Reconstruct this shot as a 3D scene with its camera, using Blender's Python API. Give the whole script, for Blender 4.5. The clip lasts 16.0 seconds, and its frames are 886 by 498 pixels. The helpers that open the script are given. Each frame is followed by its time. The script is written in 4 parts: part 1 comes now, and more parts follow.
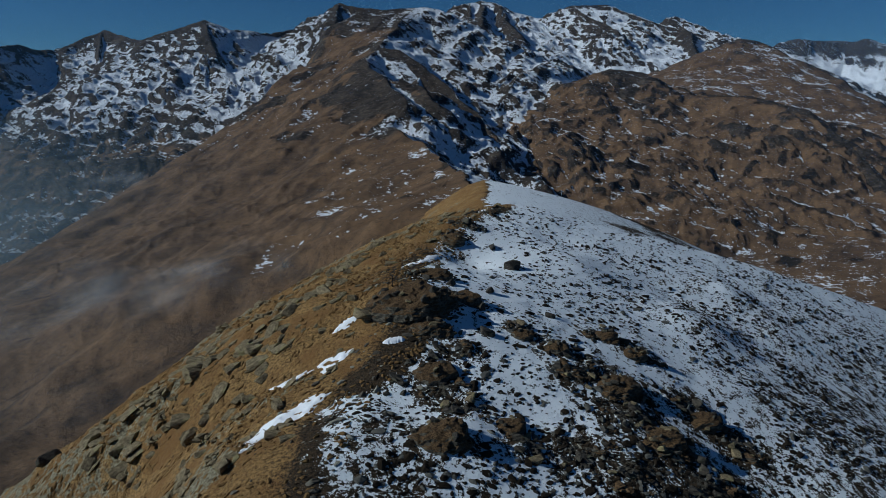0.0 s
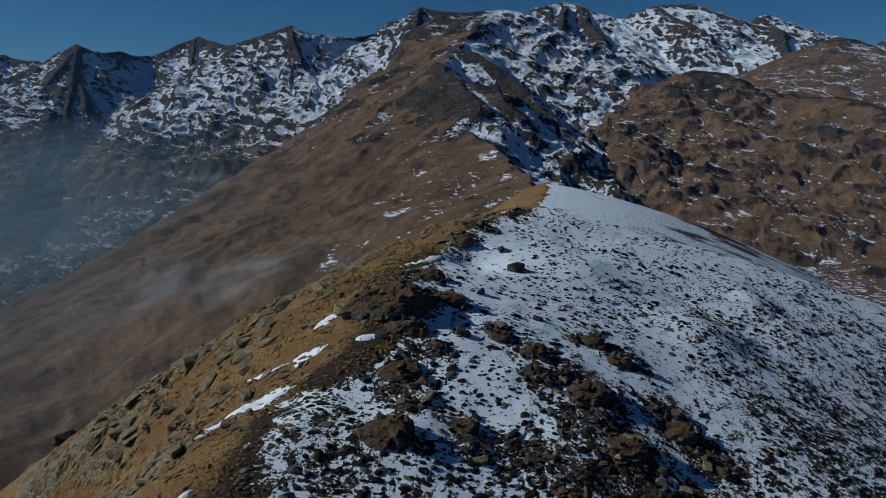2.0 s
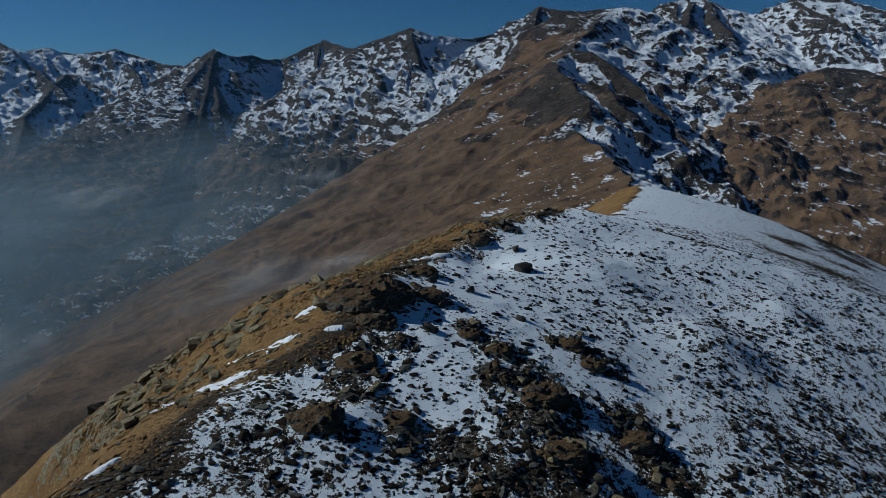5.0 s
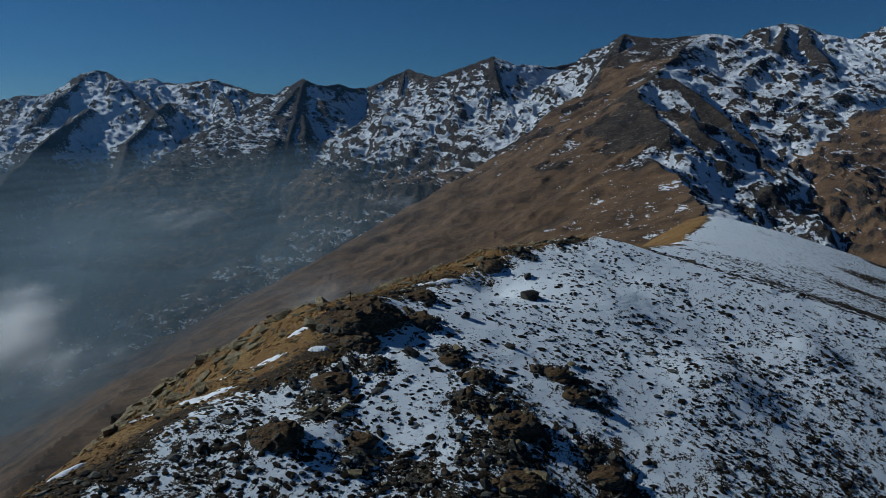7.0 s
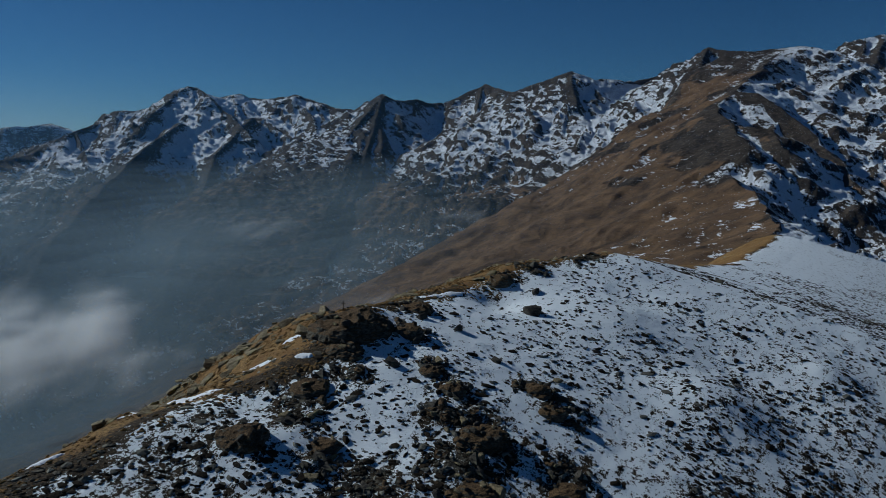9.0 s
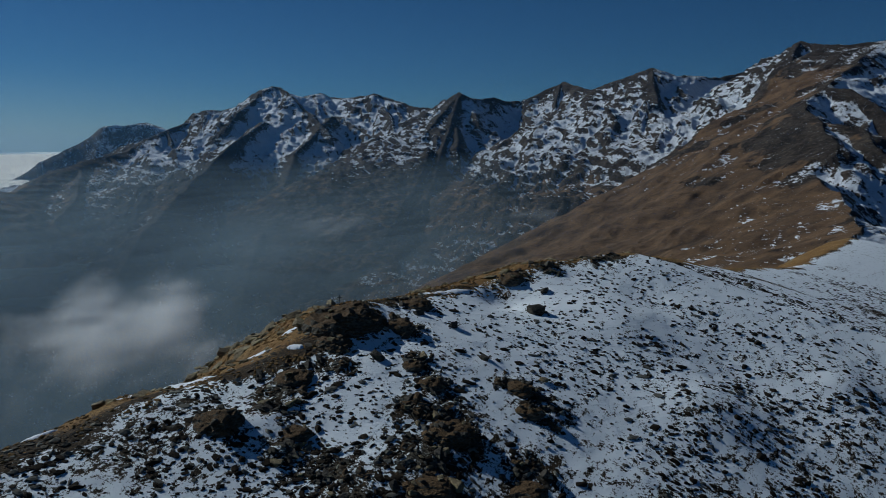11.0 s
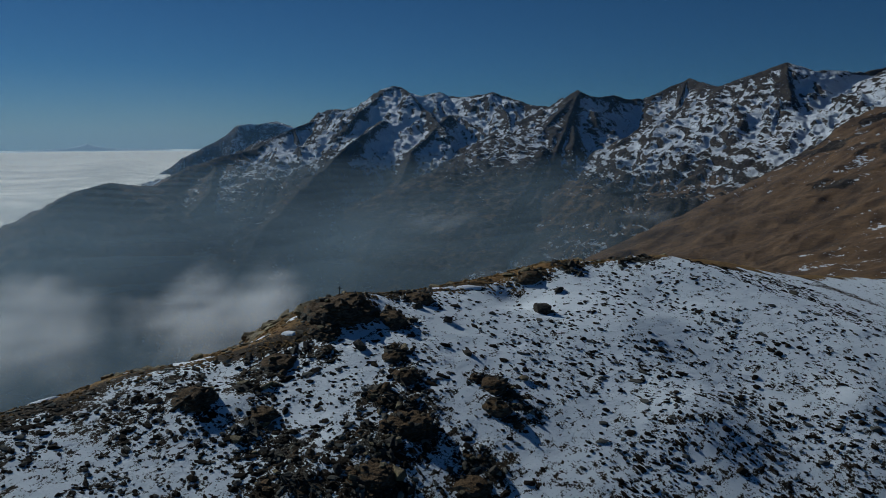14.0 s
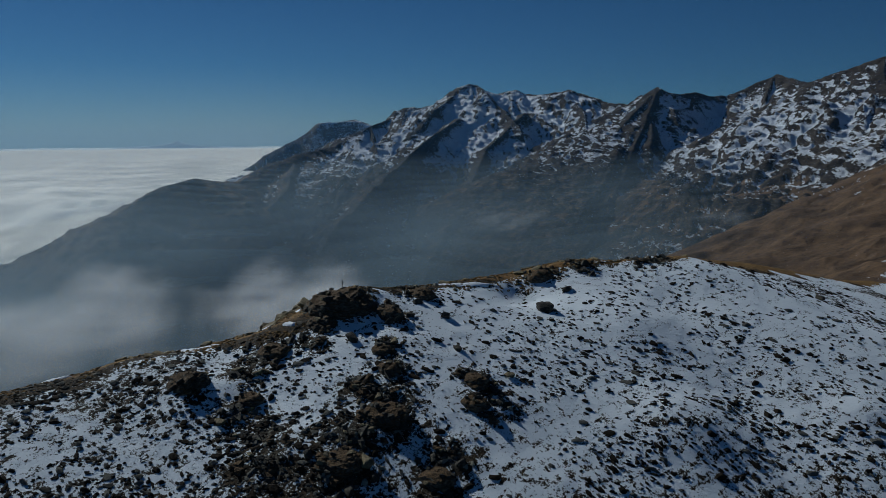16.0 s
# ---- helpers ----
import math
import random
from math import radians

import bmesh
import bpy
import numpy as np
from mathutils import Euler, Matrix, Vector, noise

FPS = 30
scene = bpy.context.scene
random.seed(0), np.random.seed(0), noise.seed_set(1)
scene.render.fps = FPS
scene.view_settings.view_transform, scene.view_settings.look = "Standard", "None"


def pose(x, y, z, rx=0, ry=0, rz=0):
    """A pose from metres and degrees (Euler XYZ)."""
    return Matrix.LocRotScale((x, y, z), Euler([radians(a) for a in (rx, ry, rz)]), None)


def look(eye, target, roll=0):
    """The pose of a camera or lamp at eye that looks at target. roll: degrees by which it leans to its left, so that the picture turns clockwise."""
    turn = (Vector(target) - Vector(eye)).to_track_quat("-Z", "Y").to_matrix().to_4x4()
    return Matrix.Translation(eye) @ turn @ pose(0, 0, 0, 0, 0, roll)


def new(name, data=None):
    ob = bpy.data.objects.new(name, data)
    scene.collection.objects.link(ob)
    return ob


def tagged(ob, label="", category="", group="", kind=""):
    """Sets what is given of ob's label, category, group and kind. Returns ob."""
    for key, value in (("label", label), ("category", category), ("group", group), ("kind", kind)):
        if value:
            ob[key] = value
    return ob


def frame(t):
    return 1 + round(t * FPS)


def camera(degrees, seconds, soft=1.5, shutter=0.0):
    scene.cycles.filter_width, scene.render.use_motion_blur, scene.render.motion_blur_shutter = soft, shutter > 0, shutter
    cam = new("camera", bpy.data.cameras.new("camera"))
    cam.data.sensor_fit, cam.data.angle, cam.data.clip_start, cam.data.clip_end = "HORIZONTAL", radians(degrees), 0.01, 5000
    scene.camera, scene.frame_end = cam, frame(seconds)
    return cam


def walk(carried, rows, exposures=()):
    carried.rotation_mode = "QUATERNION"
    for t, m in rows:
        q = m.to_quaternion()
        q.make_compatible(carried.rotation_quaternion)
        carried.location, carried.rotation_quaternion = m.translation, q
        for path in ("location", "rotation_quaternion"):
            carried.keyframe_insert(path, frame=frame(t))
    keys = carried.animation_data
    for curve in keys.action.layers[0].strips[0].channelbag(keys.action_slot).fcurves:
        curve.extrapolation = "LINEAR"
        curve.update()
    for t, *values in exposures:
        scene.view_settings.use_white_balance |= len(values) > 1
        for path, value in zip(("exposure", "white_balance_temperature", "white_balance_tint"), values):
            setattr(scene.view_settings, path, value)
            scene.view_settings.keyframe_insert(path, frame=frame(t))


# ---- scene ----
cam = camera(62.88, 16.0, soft=0.6)

# seconds, place, yaw, pitch and lean of the drone on its arc round the summit
FLIGHT = [
    (0.0, -3.91, -149.90, 0.13, -1.529, -12.577, 0.393),
    (0.5, 0.27, -150.17, 0.12, 0.100, -12.519, 0.334),
    (1.0, 4.43, -150.39, 0.11, 1.728, -12.502, 0.266),
    (1.5, 8.55, -150.53, 0.10, 3.339, -12.454, 0.190),
    (2.0, 12.64, -150.55, 0.09, 4.950, -12.412, 0.132),
    (2.5, 16.68, -150.45, 0.06, 6.561, -12.394, 0.065),
    (3.0, 20.68, -150.24, 0.02, 8.147, -12.394, -0.020),
    (3.5, 24.64, -149.93, -0.05, 9.714, -12.411, -0.108),
    (4.0, 28.56, -149.55, -0.12, 11.271, -12.386, -0.177),
    (6.5, 48.26, -145.28, -0.27, 19.474, -11.716, -0.222),
    (7.0, 52.18, -144.26, -0.26, 21.084, -10.252, -0.159),
    (7.5, 56.03, -143.18, -0.22, 22.653, -9.011, -0.111),
    (8.0, 59.82, -142.04, -0.19, 24.218, -9.039, -0.065),
    (8.5, 63.56, -140.80, -0.17, 25.769, -9.067, -0.038),
    (9.0, 67.30, -139.50, -0.18, 27.297, -9.112, 0.003),
    (11.5, 85.25, -131.11, -0.05, 35.167, -9.259, -0.053),
    (12.0, 88.60, -128.99, -0.12, 36.752, -9.269, -0.006),
    (12.5, 91.91, -126.81, -0.21, 38.345, -9.272, 0.043),
    (13.0, 95.19, -124.59, -0.29, 39.948, -9.290, 0.051),
    (13.5, 98.42, -122.31, -0.36, 41.538, -9.320, 0.016),
    (14.0, 101.61, -119.98, -0.41, 43.111, -9.343, -0.015),
    (14.5, 104.75, -117.63, -0.43, 44.671, -9.367, -0.023),
    (15.0, 107.84, -115.28, -0.42, 46.226, -9.433, 0.008),
    (15.5, 110.90, -112.93, -0.38, 47.746, -9.473, 0.018),
    (16.0, 113.93, -110.55, -0.29, 49.241, -9.497, -0.007),
]


def gimbal(x, y, z, yaw, pitch, lean):
    a, b = radians(yaw), radians(pitch)
    ahead = Vector((-math.sin(a) * math.cos(b), math.cos(a) * math.cos(b), math.sin(b)))
    eye = Vector((x, y, z))
    return look(eye, eye + ahead, lean)


walk(cam, [(row[0], gimbal(*row[1:])) for row in FLIGHT], [(0.0, -0.65, 5300, 3), (7.0, -0.68, 5340, 3), (10.0, -0.81, 5380, 3), (16.0, -0.96, 5440, 3)])

# ---- daylight: low sun from the west-south-west, clear high-altitude sky ----
SUN_SIDE = Vector((-1.0, -0.04, 0)).normalized()
SUN_HEIGHT = radians(31)
sky_world = bpy.data.worlds.new("sky")
scene.world = sky_world
sky_world.use_nodes = True
sky = sky_world.node_tree.nodes.new("ShaderNodeTexSky")
sky.sky_type, sky.sun_disc = "NISHITA", False
sky.sun_elevation, sky.sun_rotation = SUN_HEIGHT, math.atan2(SUN_SIDE.x, SUN_SIDE.y) % math.tau
sky.altitude, sky.air_density, sky.dust_density, sky.ozone_density = 2600, 0.9, 0.25, 3.0
background = sky_world.node_tree.nodes["Background"]
background.inputs["Strength"].default_value = 0.040
clear = sky_world.node_tree.nodes.new("ShaderNodeMix")
clear.data_type, clear.blend_type = "RGBA", "MULTIPLY"
clear.inputs[0].default_value, clear.inputs[7].default_value = 1.0, (0.62, 0.92, 1.12, 1)
sky_world.node_tree.links.new(sky.outputs[0], clear.inputs[6])
sky_world.node_tree.links.new(clear.outputs[2], background.inputs["Color"])

sun = new("sun", bpy.data.lights.new("sun", "SUN"))
sun.data.energy, sun.data.angle, sun.data.color = 4.8, radians(0.53), (1.0, 0.93, 0.82)
sun.matrix_world = look(SUN_SIDE * 900 + Vector((0, 0, 900 * math.tan(SUN_HEIGHT))), (0, 0, 0))

# ---- materials ----
def shader(name, roughness=0.9, specular=0.15):
    m = bpy.data.materials.new(name)
    m.use_nodes = True
    p = m.node_tree.nodes["Principled BSDF"]
    p.inputs["Roughness"].default_value, p.inputs["Specular IOR Level"].default_value = roughness, specular
    return m, m.node_tree, p


def place(tree, stretch=(1, 1, 1), turn=(0, 0, 0), kind="Object"):
    co = tree.nodes.new("ShaderNodeTexCoord")
    mp = tree.nodes.new("ShaderNodeMapping")
    mp.inputs["Scale"].default_value, mp.inputs["Rotation"].default_value = stretch, turn
    tree.links.new(co.outputs[kind], mp.inputs["Vector"])
    return mp.outputs[0]


def streaked(tree, stretch, heading):
    """Places stretched by so much along a heading on the ground, and as they are across it."""
    co, mp = tree.nodes.new("ShaderNodeTexCoord"), tree.nodes.new("ShaderNodeMapping")
    mp.vector_type = "TEXTURE"
    mp.inputs["Scale"].default_value, mp.inputs["Rotation"].default_value = (stretch, 1, 1), (0, 0, radians(heading))
    tree.links.new(co.outputs["Object"], mp.inputs["Vector"])
    return mp.outputs[0]


def noisy(tree, where, scale, detail=5, rough=0.6, warp=0.0):
    n = tree.nodes.new("ShaderNodeTexNoise")
    for key, value in (("Scale", scale), ("Detail", detail), ("Roughness", rough), ("Distortion", warp)):
        n.inputs[key].default_value = value
    tree.links.new(where, n.inputs["Vector"])
    return n.outputs["Fac"]


def attribute(tree, name):
    n = tree.nodes.new("ShaderNodeAttribute")
    n.attribute_name = name
    return n.outputs["Fac"]


def calc(tree, op, a, b=0.0, c=0.0, clamp=False):
    n = tree.nodes.new("ShaderNodeMath")
    n.operation, n.use_clamp = op, clamp
    for k, v in enumerate((a, b, c)):
        if isinstance(v, (int, float)):
            n.inputs[k].default_value = v
        else:
            tree.links.new(v, n.inputs[k])
    return n.outputs[0]


def spread(tree, value, low, high):
    """0 below low, 1 above high."""
    n = tree.nodes.new("ShaderNodeMapRange")
    n.interpolation_type = "SMOOTHSTEP"
    n.inputs["From Min"].default_value, n.inputs["From Max"].default_value = low, high
    tree.links.new(value, n.inputs["Value"])
    return n.outputs[0]


def blend(tree, fac, a, b):
    n = tree.nodes.new("ShaderNodeMix")
    n.data_type = "RGBA"
    for k, v in ((0, fac), (6, a), (7, b)):
        if isinstance(v, (int, float)):
            n.inputs[k].default_value = v
        elif isinstance(v, tuple):
            n.inputs[k].default_value = (*v, 1)
        else:
            tree.links.new(v, n.inputs[k])
    return n.outputs[2]


def relief(tree, p, height, depth, strength=1.0):
    n = tree.nodes.new("ShaderNodeBump")
    n.inputs["Distance"].default_value, n.inputs["Strength"].default_value = depth, strength
    tree.links.new(height, n.inputs["Height"])
    tree.links.new(n.outputs[0], p.inputs["Normal"])


def upward(tree):
    g, s = tree.nodes.new("ShaderNodeNewGeometry"), tree.nodes.new("ShaderNodeSeparateXYZ")
    tree.links.new(g.outputs["Normal"], s.inputs[0])
    return s.outputs[2]


def ground_material():
    """Wind-blown snow over tussock grass, bare soil and broken rock, by the three attributes."""
    m, t, p = shader("snowy_alpine_turf")
    w = place(t)
    streak = place(t, (1.0, 0.6, 1.0), (0, 0, radians(-28)))
    broad, patch, fine, grit = noisy(t, w, 0.12, 3), noisy(t, streak, 0.62, 6, 0.64, 0.5), noisy(t, w, 2.2, 5, 0.68), noisy(t, w, 8.0, 3)
    cover = calc(t, "MULTIPLY_ADD", calc(t, "SUBTRACT", patch, 0.5), 1.9, attribute(t, "snow"))
    cover = calc(t, "MULTIPLY_ADD", calc(t, "SUBTRACT", fine, 0.5), 1.3, cover)
    cover = calc(t, "MULTIPLY_ADD", calc(t, "SUBTRACT", grit, 0.5), 0.5, cover)
    white = spread(t, cover, 0.46, 0.52)
    straw = blend(t, spread(t, fine, 0.34, 0.62), (0.075, 0.043, 0.016), (0.38, 0.235, 0.085))
    straw = blend(t, spread(t, broad, 0.35, 0.65), straw, blend(t, fine, (0.11, 0.06, 0.022), (0.29, 0.155, 0.05)))
    soil = blend(t, spread(t, fine, 0.35, 0.65), (0.012, 0.010, 0.007), (0.085, 0.055, 0.028))
    golden = spread(t, calc(t, "MULTIPLY_ADD", calc(t, "SUBTRACT", fine, 0.5), 0.7, attribute(t, "grass")), 0.35, 0.65)
    turf = blend(t, golden, soil, straw)
    pale = blend(t, spread(t, fine, 0.36, 0.64), (0.085, 0.070, 0.043), (0.33, 0.30, 0.20))
    dark = blend(t, spread(t, fine, 0.36, 0.64), (0.016, 0.014, 0.011), (0.13, 0.115, 0.085))
    bare = calc(t, "MULTIPLY_ADD", calc(t, "SUBTRACT", patch, 0.5), 1.8, attribute(t, "rock"))
    bare = calc(t, "MULTIPLY_ADD", calc(t, "SUBTRACT", fine, 0.5), 0.8, bare)
    turf = blend(t, spread(t, bare, 0.5, 0.6), turf, blend(t, golden, dark, pale))
    turf = blend(t, calc(t, "MULTIPLY", spread(t, grit, 0.56, 0.66), 0.4), turf, (0.22, 0.20, 0.15))
    snow = blend(t, fine, (0.76, 0.82, 0.88), (0.90, 0.92, 0.93))
    t.links.new(blend(t, white, turf, snow), p.inputs["Base Color"])
    height = calc(t, "MULTIPLY_ADD", fine, 0.6, calc(t, "MULTIPLY_ADD", grit, 0.35, calc(t, "MULTIPLY", white, -0.2)))
    height = calc(t, "MULTIPLY", height, calc(t, "MULTIPLY_ADD", white, -0.55, 1.0))
    relief(t, p, height, 0.6, 1.0)
    return m


def mountain_material():
    """Far slopes: brown autumn grass, grey broken rock and old snow, by the attributes, the steepness and the tilted beds."""
    m, t, p = shader("alpine_mountainside")
    w = place(t)
    mid, fine, tiny = noisy(t, w, 0.028, 6, 0.65), noisy(t, place(t, (1, 1, 1.5)), 0.11, 8, 0.76), noisy(t, w, 0.17, 3, 0.8)
    beds = noisy(t, place(t, (0.22, 0.22, 1.0), (radians(24), radians(-16), 0)), 0.10, 5, 0.6, 0.3)
    chutes = noisy(t, streaked(t, 4.0, 75), 0.05, 5, 0.62, 0.5)
    rock = blend(t, spread(t, mid, 0.35, 0.65), (0.022, 0.018, 0.015), (0.070, 0.056, 0.044))
    rock = blend(t, spread(t, fine, 0.48, 0.64), rock, (0.112, 0.086, 0.063))
    rock = blend(t, calc(t, "MULTIPLY", spread(t, tiny, 0.50, 0.62), 0.7), rock, (0.016, 0.014, 0.012))
    rock = blend(t, calc(t, "MULTIPLY", spread(t, beds, 0.52, 0.62), 0.6), rock, (0.020, 0.017, 0.015))
    grass = blend(t, spread(t, mid, 0.3, 0.7), (0.084, 0.053, 0.032), (0.172, 0.106, 0.056))
    grass = blend(t, calc(t, "MULTIPLY", spread(t, fine, 0.5, 0.72), 0.55), grass, (0.050, 0.036, 0.026))
    gully = noisy(t, streaked(t, 5.0, 58), 0.03, 6, 0.66, 0.6)
    grass = blend(t, calc(t, "MULTIPLY", spread(t, gully, 0.50, 0.66), 0.65), grass, (0.045, 0.033, 0.025))
    grass = blend(t, calc(t, "MULTIPLY", spread(t, tiny, 0.52, 0.66), 0.45), grass, (0.030, 0.024, 0.019))
    up = upward(t)
    green = calc(t, "MULTIPLY_ADD", calc(t, "SUBTRACT", mid, 0.5), 1.1, attribute(t, "grass"))
    green = calc(t, "MULTIPLY_ADD", calc(t, "SUBTRACT", up, 0.75), 0.9, green)
    turf = spread(t, green, 0.4, 0.6)
    base = blend(t, turf, rock, grass)
    cover = calc(t, "MULTIPLY_ADD", calc(t, "SUBTRACT", fine, 0.5), 1.7, attribute(t, "snow"))
    cover = calc(t, "MULTIPLY_ADD", calc(t, "SUBTRACT", mid, 0.5), 0.4, cover)
    cover = calc(t, "MULTIPLY_ADD", calc(t, "SUBTRACT", beds, 0.5), 0.8, cover)
    cover = calc(t, "MULTIPLY_ADD", calc(t, "SUBTRACT", chutes, 0.5), 0.8, cover)
    cover = calc(t, "MULTIPLY_ADD", calc(t, "SUBTRACT", tiny, 0.5), 2.0, cover)
    cover = calc(t, "MULTIPLY_ADD", calc(t, "SUBTRACT", up, 0.78), 1.3, cover)
    white = spread(t, cover, 0.45, 0.55)
    t.links.new(blend(t, white, base, (0.80, 0.83, 0.88)), p.inputs["Base Color"])
    rugged = calc(t, "MULTIPLY", fine, calc(t, "MULTIPLY_ADD", turf, -3.0, 5.0))
    rugged = calc(t, "MULTIPLY_ADD", calc(t, "MULTIPLY", beds, 3.0), calc(t, "SUBTRACT", 1.0, turf), rugged)
    rugged = calc(t, "MULTIPLY", rugged, calc(t, "MULTIPLY_ADD", white, -0.5, 1.0))
    relief(t, p, calc(t, "MULTIPLY_ADD", tiny, 1.0, calc(t, "MULTIPLY_ADD", gully, -2.0, rugged)), 1.0, 0.9)
    return m


def rock_material(name, dark, light, lichen):
    m, t, p = shader(name, 0.85, 0.25)
    w = place(t)
    n, f, g = noisy(t, w, 0.7, 5), noisy(t, place(t, (1, 1, 3.0)), 2.6, 6, 0.7), noisy(t, w, 11, 4)
    c = blend(t, spread(t, f, 0.32, 0.68), dark, light)
    c = blend(t, spread(t, n, 0.52, 0.66), c, lichen)
    c = blend(t, calc(t, "MULTIPLY", spread(t, g, 0.58, 0.7), 0.6), c, dark)
    t.links.new(c, p.inputs["Base Color"])
    relief(t, p, calc(t, "MULTIPLY_ADD", f, 1.0, calc(t, "MULTIPLY", g, 0.3)), 0.25, 0.9)
    return m


def turfed_rock_material():
    """Outcrop: broken rock with dry turf where it lies flat."""
    m, t, p = shader("turfed_outcrop", 0.9, 0.2)
    w = place(t)
    n, f, g = noisy(t, w, 0.35, 4), noisy(t, place(t, (1, 1, 2.5)), 1.3, 6, 0.7), noisy(t, w, 6, 4)
    stone = blend(t, spread(t, f, 0.35, 0.65), (0.026, 0.023, 0.019), (0.155, 0.14, 0.105))
    turf = blend(t, spread(t, g, 0.35, 0.65), (0.036, 0.023, 0.012), (0.15, 0.092, 0.042))
    flat = calc(t, "MULTIPLY_ADD", calc(t, "SUBTRACT", n, 0.5), 0.9, upward(t))
    t.links.new(blend(t, spread(t, flat, 0.50, 0.68), stone, turf), p.inputs["Base Color"])
    relief(t, p, calc(t, "MULTIPLY_ADD", f, 1.0, calc(t, "MULTIPLY", g, 0.4)), 0.4, 0.9)
    return m


def snow_material():
    m, t, p = shader("old_snow", 0.7, 0.2)
    w = place(t)
    n = noisy(t, w, 1.5, 5)
    t.links.new(blend(t, n, (0.76, 0.79, 0.84), (0.90, 0.90, 0.91)), p.inputs["Base Color"])
    relief(t, p, n, 0.15, 0.6)
    return m


def shrub_material():
    m, t, p = shader("dwarf_shrub_and_stone", 0.95, 0.1)
    w = place(t)
    f = noisy(t, w, 2.2, 5, 0.7)
    own = t.nodes.new("ShaderNodeNewGeometry").outputs["Random Per Island"]
    c = blend(t, f, (0.008, 0.0065, 0.005), (0.042, 0.031, 0.020))
    t.links.new(blend(t, spread(t, own, 0.72, 0.8), c, blend(t, f, (0.06, 0.058, 0.05), (0.19, 0.18, 0.15))), p.inputs["Base Color"])
    relief(t, p, f, 0.2, 0.9)
    return m


def rubble_material():
    m, t, p = shader("stony_turf_rubble", 0.9, 0.2)
    own = t.nodes.new("ShaderNodeNewGeometry").outputs["Random Per Island"]
    f = noisy(t, place(t), 3.0, 5, 0.7)
    c = blend(t, f, (0.026, 0.021, 0.016), (0.15, 0.13, 0.098))
    t.links.new(blend(t, spread(t, own, 0.55, 0.75), c, blend(t, f, (0.15, 0.145, 0.115), (0.36, 0.34, 0.27))), p.inputs["Base Color"])
    relief(t, p, f, 0.15, 0.9)
    return m


def straw_material():
    m, t, p = shader("dry_tussock_grass", 0.95, 0.1)
    own = t.nodes.new("ShaderNodeNewGeometry").outputs["Random Per Island"]
    f = noisy(t, place(t, (1, 1, 0.3)), 7, 4, 0.7)
    c = blend(t, f, (0.075, 0.045, 0.018), (0.30, 0.19, 0.075))
    t.links.new(blend(t, calc(t, "MULTIPLY", own, 0.7), c, (0.20, 0.115, 0.045)), p.inputs["Base Color"])
    relief(t, p, f, 0.15, 0.9)
    return m


def vapour_material(name, colour, amount=1.0, grainy=0.0, scale=0.004, glowing=False, sheer=False):
    """Cloud or tinted haze, covering as the thick attribute says; glowing makes it emit."""
    m = bpy.data.materials.new(name)
    m.use_nodes = True
    t = m.node_tree
    t.nodes.remove(t.nodes["Principled BSDF"])
    d, c, mix = t.nodes.new("ShaderNodeEmission" if glowing else "ShaderNodeBsdfDiffuse"), t.nodes.new("ShaderNodeBsdfTransparent"), t.nodes.new("ShaderNodeMixShader")
    d.inputs["Color"].default_value = (*colour, 1)
    lit = d.outputs[0]
    if sheer:
        through_it, both = t.nodes.new("ShaderNodeBsdfTranslucent"), t.nodes.new("ShaderNodeMixShader")
        through_it.inputs["Color"].default_value = (*colour, 1)
        both.inputs[0].default_value = 0.5
        t.links.new(d.outputs[0], both.inputs[1])
        t.links.new(through_it.outputs[0], both.inputs[2])
        lit = both.outputs[0]
    thick = calc(t, "MULTIPLY", attribute(t, "thick"), amount)
    if grainy:
        n = noisy(t, place(t), scale, 6, 0.6, 0.8)
        thick = calc(t, "MULTIPLY", thick, calc(t, "MULTIPLY_ADD", calc(t, "SUBTRACT", n, 0.5), grainy, 1.0), clamp=True)
    t.links.new(thick, mix.inputs[0])
    t.links.new(c.outputs[0], mix.inputs[1])
    t.links.new(lit, mix.inputs[2])
    t.links.new(mix.outputs[0], t.nodes["Material Output"].inputs["Surface"])
    return m


def cloud_material():
    m, t, p = shader("glowing_cloud_tops", 1.0, 0.0)
    n = noisy(t, place(t), 0.004, 6, 0.6)
    t.links.new(blend(t, n, (0.88, 0.83, 0.74), (0.96, 0.92, 0.83)), p.inputs["Base Color"])
    # warm glow added to the cloud in place of sunlight scattered through it
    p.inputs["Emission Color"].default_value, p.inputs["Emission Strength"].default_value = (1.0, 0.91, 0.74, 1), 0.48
    return m


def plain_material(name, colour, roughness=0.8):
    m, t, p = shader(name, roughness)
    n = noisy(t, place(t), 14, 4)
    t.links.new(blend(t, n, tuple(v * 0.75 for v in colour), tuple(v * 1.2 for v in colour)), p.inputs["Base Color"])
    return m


TURF, MOUNTAIN, SNOW, SHRUB = ground_material(), mountain_material(), snow_material(), shrub_material()
STRAW, RUBBLE = straw_material(), rubble_material()
OUTCROP = turfed_rock_material()
STONE = rock_material("lichened_gneiss", (0.085, 0.064, 0.034), (0.31, 0.25, 0.145), (0.26, 0.225, 0.105))
DARK_STONE = rock_material("dark_weathered_stone", (0.020, 0.017, 0.014), (0.095, 0.083, 0.064), (0.09, 0.086, 0.056))

# ---- relief of the near ridge and the mountains, as functions of x and y ----
def lattice(ix, iy, seed):
    n = (ix.astype(np.int64) * 374761393 + iy.astype(np.int64) * 668265263 + seed * 1442695041) & 0xFFFFFFFF
    n = ((n ^ (n >> 13)) * 1274126177) & 0xFFFFFFFF
    return ((n ^ (n >> 16)) & 0xFFFFFF) / 8388607.5 - 1.0


